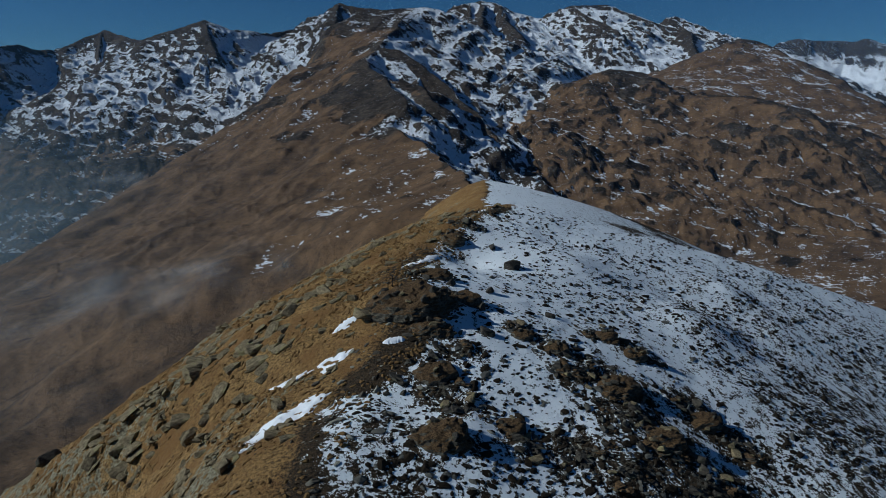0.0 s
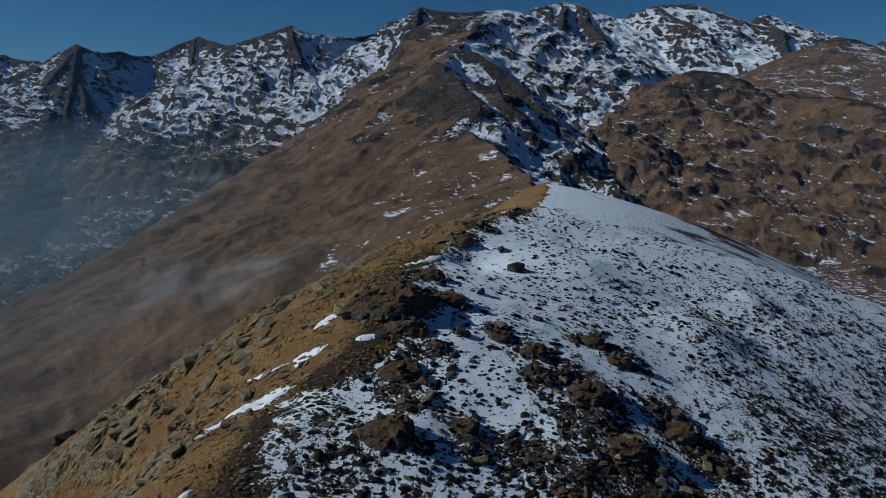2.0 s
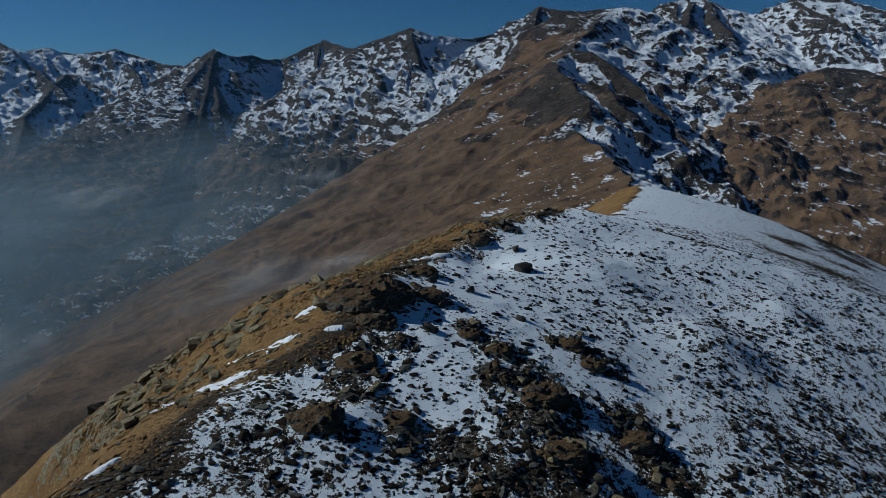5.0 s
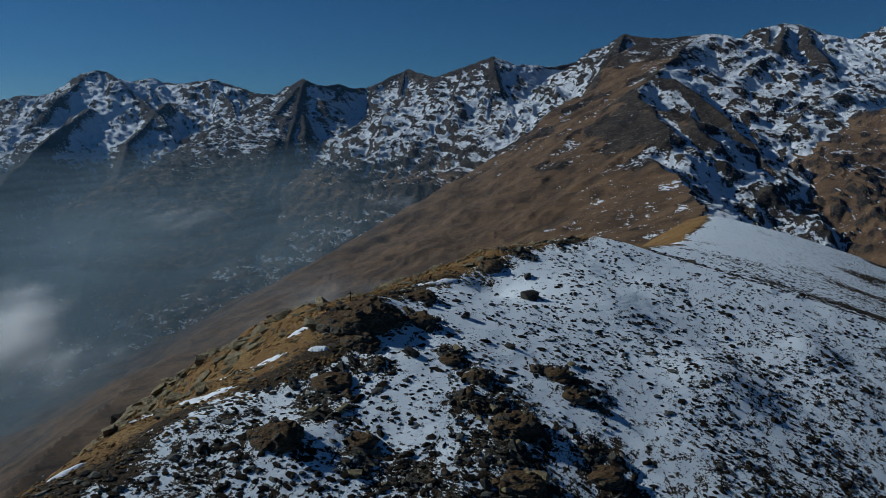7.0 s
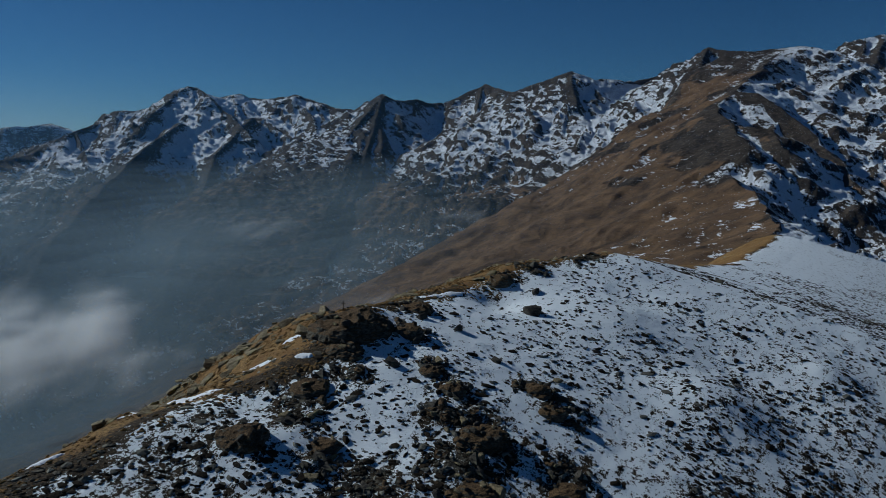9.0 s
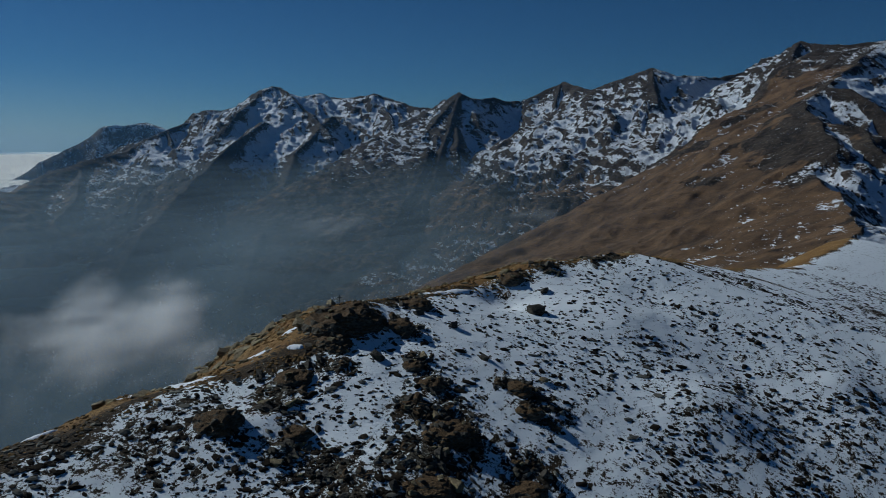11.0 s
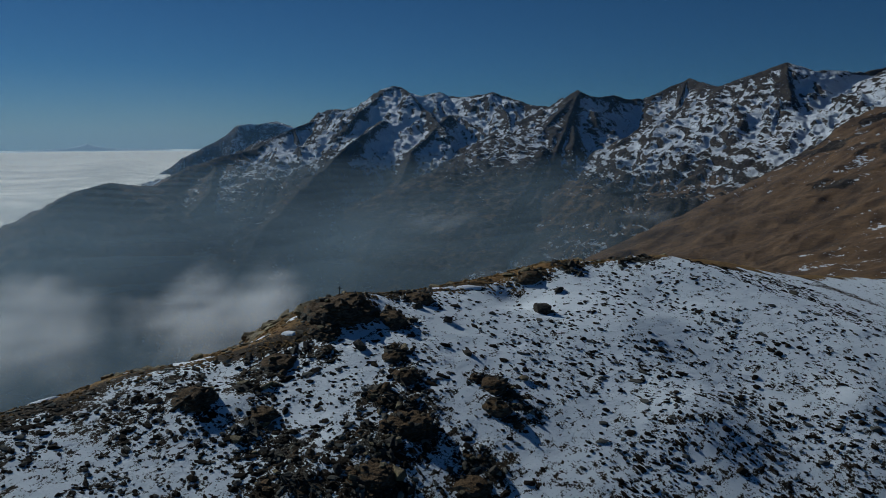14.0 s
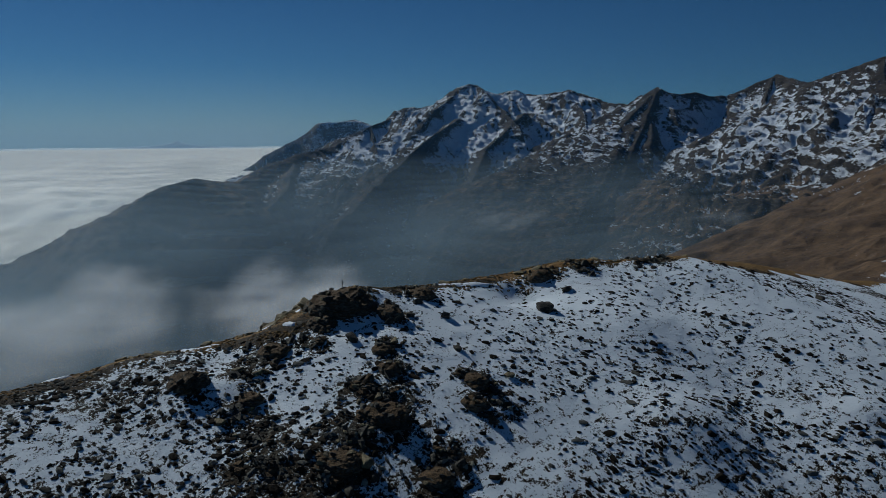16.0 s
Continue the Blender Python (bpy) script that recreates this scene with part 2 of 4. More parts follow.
def grain(x, y, seed=0):
    """Smooth value noise, -1 to 1, one cell a unit."""
    ix, iy = np.floor(x), np.floor(y)
    fx, fy = x - ix, y - iy
    ux, uy = fx * fx * fx * (fx * (fx * 6 - 15) + 10), fy * fy * fy * (fy * (fy * 6 - 15) + 10)
    a, b = lattice(ix, iy, seed), lattice(ix + 1, iy, seed)
    c, d = lattice(ix, iy + 1, seed), lattice(ix + 1, iy + 1, seed)
    return (a + (b - a) * ux) * (1 - uy) + (c + (d - c) * ux) * uy


def fbm(x, y, size, octaves=5, seed=0, sharp=False):
    out, amp, total = 0, 1.0, 0.0
    u, v = x / size, y / size
    for k in range(octaves):
        n = grain(u, v, seed + 17 * k)
        out = out + amp * ((1 - 2 * np.abs(n)) if sharp else n)
        total += amp
        u, v, amp = 1.92 * u + 0.56 * v + 3.7, 1.92 * v - 0.56 * u - 1.3, amp * 0.5
    return out / total


COMPASS = np.array([(math.cos(k * math.tau / 16), math.sin(k * math.tau / 16)) for k in range(16)], np.float32)


def slanted(x, y, seed):
    """Smooth gradient noise, about -0.7 to 0.7."""
    ix, iy = np.floor(x), np.floor(y)
    fx, fy = x - ix, y - iy
    ux, uy = fx * fx * fx * (fx * (fx * 6 - 15) + 10), fy * fy * fy * (fy * (fy * 6 - 15) + 10)

    def corner(a, b):
        g = COMPASS[((lattice(ix + a, iy + b, seed) + 1) * 7.999).astype(np.int64)]
        return g[..., 0] * (fx - a) + g[..., 1] * (fy - b)

    low, high = corner(0, 0), corner(0, 1)
    low, high = low + (corner(1, 0) - low) * ux, high + (corner(1, 1) - high) * ux
    return low + (high - low) * uy


def ridged(x, y, size, octaves, seed):
    """Sharp branching crests over smooth hollows, about -1 to 1."""
    out, amp, weight, total = 0, 1.0, 1.0, 0.0
    u, v = x / size, y / size
    for k in range(octaves):
        n = 1 - np.abs(slanted(u, v, seed + 31 * k)) * 1.6
        n = n * n * weight
        out = out + n * amp
        total += amp
        weight = np.clip(n * 1.9, 0, 1)
        u, v, amp = 1.84 * u + 0.84 * v + 5.1, 1.84 * v - 0.84 * u - 2.7, amp * 0.52
    return out / total * 2.2 - 1.0


# the near ridge: where its crest runs, how high it is, how steep its two sides are
CREST_Y = [-140, -77, -60, -32, -6, 27, 50, 90, 150, 270, 400]
CREST_X = [-22, -15, -9, -9, -5, 4, 18, 14, 20, 32, 44]
CREST_Z = [-48.0, -42.6, -39.0, -33.9, -34.8, -33.4, -32.5, -38.7, -51.6, -68.9, -71.7]
SWELLS = [(20, 46, 11, 1.0), (-6, -54, 13, -2.4), (42, -54, 13, -2.1), (6, 6, 9, -1.7), (54, -6, 9, 2.3), (12, -60, 9, -1.5), (-24, -24, 9, 1.4), (-6, -30, 6, 1.9),
          (-24, -42, 13, -1.5), (72, 24, 6, 1.2), (0, 30, 9, 1.2), (30, 12, 9, 1.3), (54, 12, 9, -1.0), (-18, -72, 6, 0.8), (42, -30, 6, -0.8), (54, 54, 6,
          -0.8), (-54, -36, 9, -0.9), (0, -66, 6, 1.0), (78, 6, 9, 0.9), (30, 48, 9, 0.7), (-36, -24, 9, 1.0), (6, 6, 6, -1.5), (30, 30, 6, -0.7), (-6, -60, 6,
          -0.8)]


def bowl(d):
    return np.sqrt(d * d + 16) - 4


def fall(d, first, bend, reach):
    near = np.minimum(d, reach)
    return first * d + bend * near * near + 2 * bend * reach * (d - near)


def beside(x, y):
    return x - np.interp(y, CREST_Y, CREST_X)


def ridge_base(x, y):
    d = beside(x, y)
    z = np.interp(y, CREST_Y, CREST_Z) - 0.35 * np.maximum(-140 - y, 0) - 1.5 * np.maximum(y - 430, 0)
    left = np.interp(y, [-80, -45, -25, 60, 270], [0.178, 0.498, 0.34, 0.26, 0.45])
    right = np.interp(y, [-60, -25, 20, 60, 200], [0.23, 0.256, 0.191, 0.19, 0.18])
    z = z - np.where(d < 0, fall(bowl(np.minimum(d, 0)), left, 0.00287, 110), fall(bowl(np.maximum(d, 0)), right, 0.0008, 260))
    # the golden side bends over into steeper ground
    over_edge = np.maximum(-d - np.interp(y, [-82, -60], [5, 12]), 0)
    z = z - np.interp(y, [-110, -85, -72, -55, -35, 60], [0.050, 0.044, 0.026, 0.009, 0.0014, 0.0018]) * fall(over_edge, 0.0, 1.0, 22)
    for cx, cy, r, h in SWELLS:
        z = z + h * np.exp(-((x - cx) ** 2 + (y - cy) ** 2) / (r * r))
    return z

# ---- the mountains round the ridge ----
def mesh_of(name, verts, faces, material, smooth=True, **attributes):
    """A mesh from arrays of places and of three- or four-cornered faces, with float attributes by vertex."""
    me = bpy.data.meshes.new(name)
    k = faces.shape[1]
    me.vertices.add(len(verts))
    me.vertices.foreach_set("co", np.ascontiguousarray(verts, np.float32).ravel())
    me.loops.add(faces.size)
    me.loops.foreach_set("vertex_index", np.ascontiguousarray(faces, np.int32).ravel())
    me.polygons.add(len(faces))
    me.polygons.foreach_set("loop_start", np.arange(0, faces.size, k, dtype=np.int32))
    me.polygons.foreach_set("use_smooth", np.full(len(faces), smooth))
    for key, values in attributes.items():
        me.attributes.new(key, "FLOAT", "POINT").data.foreach_set("value", np.ascontiguousarray(values, np.float32))
    me.update(calc_edges=True)
    me.materials.append(material)
    return me


def grid_faces(rows, cols):
    i = np.arange((rows - 1) * (cols - 1))
    a = i // (cols - 1) * cols + i % (cols - 1)
    return np.stack([a, a + 1, a + cols + 1, a + cols], 1)


# crests as x, y, z from one end to the other; slopes to the left and the right of that way
MOUNTAINS = [
    dict(name="brown_mountain", down=(-0.5, -0.86), split="x", left=0.52, right=0.64, ease=2500, rough=22, far_side=1.7, crisp=3.5, wander=16, cell=75, snow=(-0.10, 0.50), grass=(0.95, 0.10), seed=3, ease_right=520, crag_left=3.0, crag_right=11.0, crisp_right=2.6, span=4, lumps=0.12,
         label="brown grassy mountain with a rocky snow-streaked shaded side",
         crests=[[(53, 359, -82), (32, 659, -92), (10, 818, -88), (-12, 937, -78), (-62, 1073, -63), (-38, 1115, -42), (-40, 1155, -25), (-86, 1332, 15),
                  (-129, 1468, 47), (-122, 1569, 70), (-107, 1651, 94), (-79, 1904, 165), (-30, 2157, 233), (24, 2159, 234), (60, 2400, 170)],
                 [(24, 2159, 234), (35, 2106, 209), (106, 2055, 155), (162, 2003, 121), (214, 1929, 66), (300, 1780, -10)],
                 [(-107, 1640, 90), (-55, 1602, 85), (57, 1456, -9), (85, 1355, -44), (123, 1204, -78)],
                 [(-86, 1332, 15), (-16, 1274, 3), (13, 1185, -31)],
                 [(-240, -40, -232), (-339, 134, -222), (-405, 260, -229), (-440, 370, -231), (-515, 520, -252), (-560, 680, -256), (-565, 950, -222), (-523, 1075, -185), (-440, 1378, -96), (-373, 1605, -27), (-290, 1828, 68), (-269, 2034, 168), (-181, 2146, 228), (-30, 2157, 233)]]),
    dict(name="golden_hill", down=(0.15, -1.0), split="y", left=0.46, right=0.46, ease=900, rough=18, cell=70, snow=(-0.08, -0.10), grass=(0.60, 0.56), seed=8,
         label="ochre grassy hill with rock bands and snow in its gullies",
         crests=[[(240, 1380, -110), (289, 1474, -53), (326, 1538, -20), (436, 1608, 47), (501, 1578, 38), (521, 1520, 3), (583, 1446, -12), (662, 1360, -11),
                  (714, 1224, -37), (719, 1107, -79), (705, 940, -144), (690, 800, -190)]]),
    dict(name="brown_hill", down=(-0.2, -1.0), split="y", left=0.9, right=0.42, ease=1200, rough=14, cell=240, snow=(0.1, 0.0), grass=(0.3, 0.95), seed=12, crag_left=2.0, crag_right=2.0,
         label="smooth brown grassy hill with a shaded flank",
         crests=[[(777, 2225, 14), (887, 2240, 86), (969, 2261, 144), (1010, 2244, 160), (1062, 2222, 151), (1106, 2179, 128), (1136, 2075, 66), (1161, 1948, 0),
                  (1176, 1824, -52), (1179, 1705, -77), (1190, 1400, -150)]]),
    dict(name="snowy_range", down=(0.1, -1.0), split="y", left=0.47, right=0.47, ease=1500, rough=30, cell=90, jag=5.0, snow=(0.60, 0.58), grass=(0.0, 0.12), seed=21, ribs=0.34,
         label="rocky mountain range with fresh snow below blue sky",
         crests=[[(16, 2850, 251), (72, 2949, 282), (186, 3044, 346), (237, 3091, 361), (295, 3086, 354), (326, 3033, 326), (521, 3108, 282), (575, 3150, 328),
                  (646, 3136, 351), (782, 3107, 354), (892, 3078, 308), (970, 3003, 254), (1034, 2983, 294), (1100, 2960, 261), (1194, 2817, 177), (1500, 2700, 60)]]),
    dict(name="jagged_range", down=(0.2, -1.0), split="y", left=0.74, right=0.74, ease=650, rough=32, cell=90, jag=6.0, snow=(0.48, 0.50), grass=(-0.1, 0.0), seed=34, ribs=0.42,
         label="jagged grey mountain range with snowfields under its peaks",
         crests=[[(-1019, 2550, 155), (-889, 2492, 185), (-759, 2494, 224), (-702, 2552, 197), (-647, 2671, 199), (-599, 2785, 200),
                  (-538, 2849, 218), (-462, 2914, 235), (-391, 2825, 269), (-332, 2783, 314), (-245, 2743, 296), (-154, 2751, 286), (16, 2850, 251)],
                 [(-1509, 2248, 102), (-1478, 2268, 127), (-1443, 2279, 146), (-1405, 2302, 123), (-1398, 2364, 125), (-1378, 2433, 132), (-1378, 2547, 123),
                  (-1336, 2603, 124), (-1284, 2651, 160), (-1204, 2688, 201), (-1103, 2623, 177), (-1019, 2550, 155)]]),
    dict(name="snowy_shelf", down=(-0.6, -0.8), split="", left=0.36, right=0.42, ease=1500, rough=22, cell=70, snow=(0.66, 0.66), grass=(0.0, 0.05), seed=47,
         label="broken stony shelf with thin snow below the peaks",
         crests=[[(-391, 2700, 200), (-410, 2314, 84), (-495, 2142, -7), (-616, 1952, -90), (-754, 1574, -165)], [(-560, 2500, 80), (-800, 2150, -110), (-920, 1830, -150)]]),
    dict(name="dark_pyramid", down=(-0.86, -0.5), split="", left=0.9, right=0.46, ease=900, rough=26, cell=80, jag=5.0, snow=(0.40, 0.10), grass=(0.0, -0.1), seed=41,
         label="dark pyramid-shaped rock peak with a long spur into the mist",
         crests=[[(-1440, 2278, 145), (-1380, 2139, 71), (-1290, 1958, -7), (-1153, 1688, -114), (-1062, 1507, -186), (-968, 1328, -265), (-880, 1150, -330)]]),
    dict(name="western_massif", down=(0.8, -0.6), split="", left=0.9, right=0.62, ease=900, rough=34, cell=90, jag=6.0, snow=(0.50, 0.54), grass=(-0.1, -0.05), seed=52, ribs=0.45,
         label="massive dark snow-dusted mountain rising from valley mist",
         crests=[[(-2320, 1466, -49), (-2338, 1618, 10), (-2328, 1717, 40), (-2339, 1785, 80), (-2289, 1848, 87), (-2275, 1942, 105), (-2229, 1995, 167),
                  (-2197, 2030, 185), (-2174, 2055, 181), (-2152, 2077, 157), (-2154, 2147, 143), (-2101, 2199, 166), (-2065, 2233, 147), (-1972, 2250, 137),
                  (-1863, 2277, 153), (-1771, 2287, 131), (-1658, 2285, 97), (-1569, 2276, 88), (-1508, 2269, 122)],
                 [(-2000, 1800, 40), (-1789, 1432, -53), (-1722, 1275, -129), (-1538, 1018, -197), (-1411, 845, -254), (-1275, 685, -320)],
                 [(-1850, 2000, 60), (-1700, 1650, -70), (-1500, 1380, -190), (-1250, 1050, -300), (-1080, 860, -370)],
                 [(-2300, 1250, -95), (-2000, 1050, -190), (-1700, 760, -270), (-1500, 480, -350)]]),
    dict(name="hazy_shoulder", down=(0.8, -0.6), split="", left=0.55, right=0.52, ease=1300, rough=20, crisp=3.0, cell=170, snow=(0.12, 0.12), grass=(0.3, 0.3), seed=57, crag_left=5.0, crag_right=5.0, lumps=0.6,
         label="long dark mountain shoulder dropping into the cloud",
         crests=[[(-1900, -200, -540), (-1885, 40, -425), (-1863, 195, -351), (-1829, 362, -265), (-1804, 457, -208), (-1863, 597, -156), (-1928, 709, -142),
                  (-2000, 795, -158), (-2107, 924, -173), (-2212, 1052, -142), (-2267, 1266, -90), (-2293, 1415, -70), (-2320, 1466, -49)]]),
    dict(name="western_foreland", down=(0.6, -0.8), split="", left=1.0, right=1.3, ease=1500, rough=30, cell=150, jag=4.0, snow=(0.72, 0.72), grass=(-0.4, -0.4), seed=63,
         label="distant bluish mountain above the sea of clouds",
         crests=[[(-3777, 1720, -235), (-3711, 1854, -139), (-3650, 1969, -63), (-3618, 2025, -31), (-3562, 2121, 40), (-3493, 2230, 59), (-3455, 2287, 66),
                  (-3413, 2349, 40), (-3318, 2481, -28)]]),
    dict(name="eastern_peaks", down=(-0.4, -0.9), split="", left=0.5, right=0.5, ease=1500, rough=40, cell=260, snow=(0.42, 0.42), grass=(0.3, 0.3), seed=71,
         label="distant snow-covered peaks on the horizon",
         crests=[[(1600, 3520, 120), (1716, 3462, 207), (1788, 3426, 247), (1854, 3392, 233), (1917, 3358, 231), (2014, 3304, 223), (2046, 3285, 233),
                  (2112, 3244, 203), (2239, 3162, 248), (2500, 3000, 150)]]),
]


def slope_down(x, y, m):
    """Height of one mountain, how far each place lies from its crest, and on which side."""
    best = np.full(x.shape, -2000.0)
    px, py = x, y
    x, y = x + m.get("wander", 9) * fbm(px, py, 110, 4, m["seed"] + 6), y + m.get("wander", 9) * fbm(px, py, 110, 4, m["seed"] + 7)
    away, flank = np.zeros(x.shape), np.zeros(x.shape)
    # a crest that runs one way parts its two sides by that way alone
    main = np.array(m["crests"][0])
    main = main[np.argsort(main[:, 1 if m["split"] == "x" else 0])]
    west = {"x": x < np.interp(y, main[:, 1], main[:, 0]), "y": y > np.interp(x, main[:, 0], main[:, 1]), "": None}[m["split"]]
    bend = 1 + 0.22 * fbm(x, y, 340, 2, m["seed"] + 5)
    pieces = [(a, b, m["left"], m["right"]) for crest in m["crests"] for a, b in zip(crest, crest[1:])]
    if "ribs" in m:
        # a rib runs down from every top and every shoulder of the crest; its side away from the sun is the steeper
        chance = random.Random(m["seed"])
        for crest in m["crests"]:
            for a, (px1, py1, pz1), b in zip(crest, crest[1:], crest[2:]):
                if 2 * pz1 <= a[2] + b[2] + 3:
                    continue
                heading = math.atan2(m["down"][1], m["down"][0]) + chance.uniform(-0.35, 0.35)
                last = (px1, py1, pz1 - 1)
                for long in (90, 150, 220):
                    heading += chance.uniform(-0.25, 0.25)
                    step = (last[0] + long * math.cos(heading), last[1] + long * math.sin(heading), last[2] - long * m["ribs"] * chance.uniform(0.7, 1.3))
                    pieces.append((last, step, 0.95, 0.6))
                    last = step
    own_sides = sum(len(crest) - 1 for crest in m["crests"])
    for k, ((ax, ay, az), (bx, by, bz), steep_left, steep_right) in enumerate(pieces):
        dx, dy = bx - ax, by - ay
        s = np.clip(((x - ax) * dx + (y - ay) * dy) / (dx * dx + dy * dy), 0, 1)
        off = np.hypot(x - ax - s * dx, y - ay - s * dy)
        side = dx * (y - ay) - dy * (x - ax) > 0 if west is None or k >= own_sides else west
        steep = np.where(side, steep_left, steep_right)
        ease = np.where(side, m["ease"], m.get("ease_right", m["ease"]))
        z = az + s * (bz - az) - steep * ease * np.log1p(off * bend / ease) - 0.6 * np.maximum(off - m.get("reach", 950), 0)
        win = z > best
        best, away, flank = np.where(win, z, best), np.where(win, off, away), np.where(win, side, flank)
    if "span" in m:
        # one long face from the main crest down to the lower edge, a little hollow
        low = np.array(m["crests"][m["span"]])
        zx, zl = np.interp(y, low[:, 1], low[:, 0]), np.interp(y, low[:, 1], low[:, 2])
        mx, mz = np.interp(y, main[:, 1], main[:, 0]), np.interp(y, main[:, 1], main[:, 2]) - 0.7 * np.maximum(420 - y, 0)
        u = np.clip((x - zx) / np.maximum(mx - zx, 1), 0, 1)
        z = zl + (mz - zl) * u**1.12 - 0.55 * np.maximum(zx - x, 0) - 2.0 * np.maximum(x - mx, 0)
        win = z > best
        best, flank = np.where(win, z, best), np.where(win, 1, flank)
        away = np.where(win, np.maximum(away, 20), away)
        # past the lower edge it drops away and leaves the shelf behind it in view
        best = best - 1.3 * np.maximum(zx - x - 10, 0) * np.clip((y - 900) / 200, 0, 1)
    tame = away / (away + 70)
    gx, gy = m["down"]
    across, along = gx * y - gy * x + 45 * fbm(x, y, 190, 3, m["seed"] + 2), gx * x + gy * y
    big = ridged(across, along / 2.4, 2.1 * m["cell"], 4, m["seed"] + 1)
    small = ridged(x + 20 * big, y, 0.6 * m["cell"], 3, m["seed"] + 4)
    rough = m["rough"] * np.where(flank > 0, 1.0, m.get("far_side", 1.0)) * tame * np.exp(-away / 700)
    best = best + rough * (0.8 * big + m.get("lumps", 0.42) * small) + (m.get("jag", 2.0) + m.get("crisp", 6.0) * away / (away + 40)) * np.where(flank > 0, 1.0, m.get("crisp_right", 1.0)) * fbm(x, y, 42, 4, m["seed"] + 9)
    # broken rock: short sharp ribs down the slope, in patches on the grassy sides
    patchy = np.clip(0.25 + 2.4 * fbm(x, y, 240, 3, m["seed"] + 12), 0, 1)
    broken = np.where(flank > 0, m.get("crag_left", 8.0), m.get("crag_right", 8.0)) * (0.35 + 0.65 * patchy) * away / (away + 25)
    if m["name"] == "brown_mountain":
        broken = broken * np.clip((y - 420) / 250, 0, 1)
    best = best + broken * ridged(across, along / 1.7, 52, 4, m["seed"] + 11)
    return best, away, flank


def landscape(x, y):
    """Height of the far land, the mountain that each place belongs to, its flank and its distance from the crest."""
    floor = np.interp(x + 0.25 * (y - 600), [-700, -250, 150, 900], [-640, -420, -215, -190]) + 14 * fbm(x, y, 190, 5, 99)
    top, owner = floor, np.full(x.shape, len(MOUNTAINS))
    flank, away = np.zeros(x.shape), np.zeros(x.shape)
    for k, m in enumerate(MOUNTAINS):
        all_crests = np.array([p for crest in m["crests"] for p in crest])
        (x0, y0, _), (x1, y1, _) = all_crests.min(0) - 1500, all_crests.max(0) + 1500
        inside = np.nonzero((x > x0) & (x < x1) & (y > y0) & (y < y1))
        z, off, side = slope_down(x[inside], y[inside], m)
        win = z > top[inside]
        hit = tuple(i[win] for i in inside)
        top[hit], owner[hit], flank[hit], away[hit] = z[win], k, side[win], off[win]
    near = ridge_base(x, y) - 5
    win = near > top
    top, owner = np.where(win, near, top), np.where(win, len(MOUNTAINS) + 1, owner)
    return top, owner, flank, away


HUB_X, HUB_Y = 45.0, -140.0
turns = np.radians(np.concatenate([np.arange(-180, -86, 2.5), np.arange(-86, 37, 0.1), np.arange(37, 180.1, 2.5)]))
reach = np.concatenate([np.geomspace(240, 800, 90)[:-1], np.linspace(800, 3350, 450), np.geomspace(3350, 4920, 45)[1:]])
R, A = np.meshgrid(reach, turns, indexing="ij")
FX, FY = HUB_X + R * np.sin(A), HUB_Y + R * np.cos(A)
FZ, OWNER, FLANK, AWAY = landscape(FX, FY)
# how far each slope turns towards the sun: old snow goes first there
gr, ga = np.gradient(FZ, axis=0) / np.gradient(R, axis=0), np.gradient(FZ, axis=1) / (R * np.gradient(A, axis=1))
gx, gy = gr * np.sin(A) + ga * np.cos(A), gr * np.cos(A) - ga * np.sin(A)
sunny = -(gx * SUN_SIDE.x + gy * SUN_SIDE.y) / np.sqrt(1 + gx * gx + gy * gy)
snow_left = np.array([m["snow"][0] for m in MOUNTAINS] + [0.08, 0.3])
snow_right = np.array([m["snow"][1] for m in MOUNTAINS] + [0.08, 0.3])
grass_left = np.array([m["grass"][0] for m in MOUNTAINS] + [0.75, 0.8])
grass_right = np.array([m["grass"][1] for m in MOUNTAINS] + [0.75, 0.8])
steep = np.hypot(gx, gy)


def box_mean(a, n, axis):
    """Mean over n places to either side."""
    wide = np.concatenate([np.repeat(np.take(a, [0], axis), n + 1, axis), a, np.repeat(np.take(a, [-1], axis), n, axis)], axis).cumsum(axis)
    size = a.shape[axis]
    return (np.take(wide, np.arange(2 * n + 1, 2 * n + 1 + size), axis) - np.take(wide, np.arange(size), axis)) / (2 * n + 1)


# how far each place stands above its surroundings: ribs are blown bare, hollows keep their snow
proud = FZ - box_mean(box_mean(box_mean(box_mean(FZ, 4, 0), 5, 1), 4, 0), 5, 1)
proud_wide = FZ - box_mean(box_mean(FZ, 10, 0), 14, 1)
over = 0.5 + 0.5 * np.tanh((2 * FLANK - 1) * AWAY / 34 + 2.2 * fbm(FX, FY, 85, 5, 900))
rocky_crest = 0.50 * np.exp(-AWAY / 36) * (OWNER > 2)
FSNOW = snow_right[OWNER] + (snow_left - snow_right)[OWNER] * over - 0.75 * sunny - 0.42 * (steep - 0.6) - rocky_crest - 0.045 * np.clip(proud, -5, 5) - 0.010 * np.clip(proud_wide, -15, 15)
FSNOW = FSNOW + (0.08 + 0.34 * fbm(FX, FY, 230, 3, 930)) * (OWNER > 2)
FSNOW = FSNOW + np.clip(FZ, -100, 250) * 0.0005 - 0.75 * np.clip((-85 - FZ) / 90, 0, 1) * (FX < -150) * (FX > -2700)
FGRASS = 0.5 * np.clip((-50 - FZ) / 110, 0, 1) * (FX < -150) * (FX > -2700) + grass_right[OWNER] + (grass_left - grass_right)[OWNER] * over + 0.25 * sunny - 0.35 * np.maximum(steep - 0.75, 0) - 0.55 * np.clip((FZ - 70) / 130, 0, 1) - 0.75 * np.exp(-AWAY / 60) * (FX > -220) * np.clip(fbm(FX, FY, 120, 4, 910) * 2.5, 0, 1)
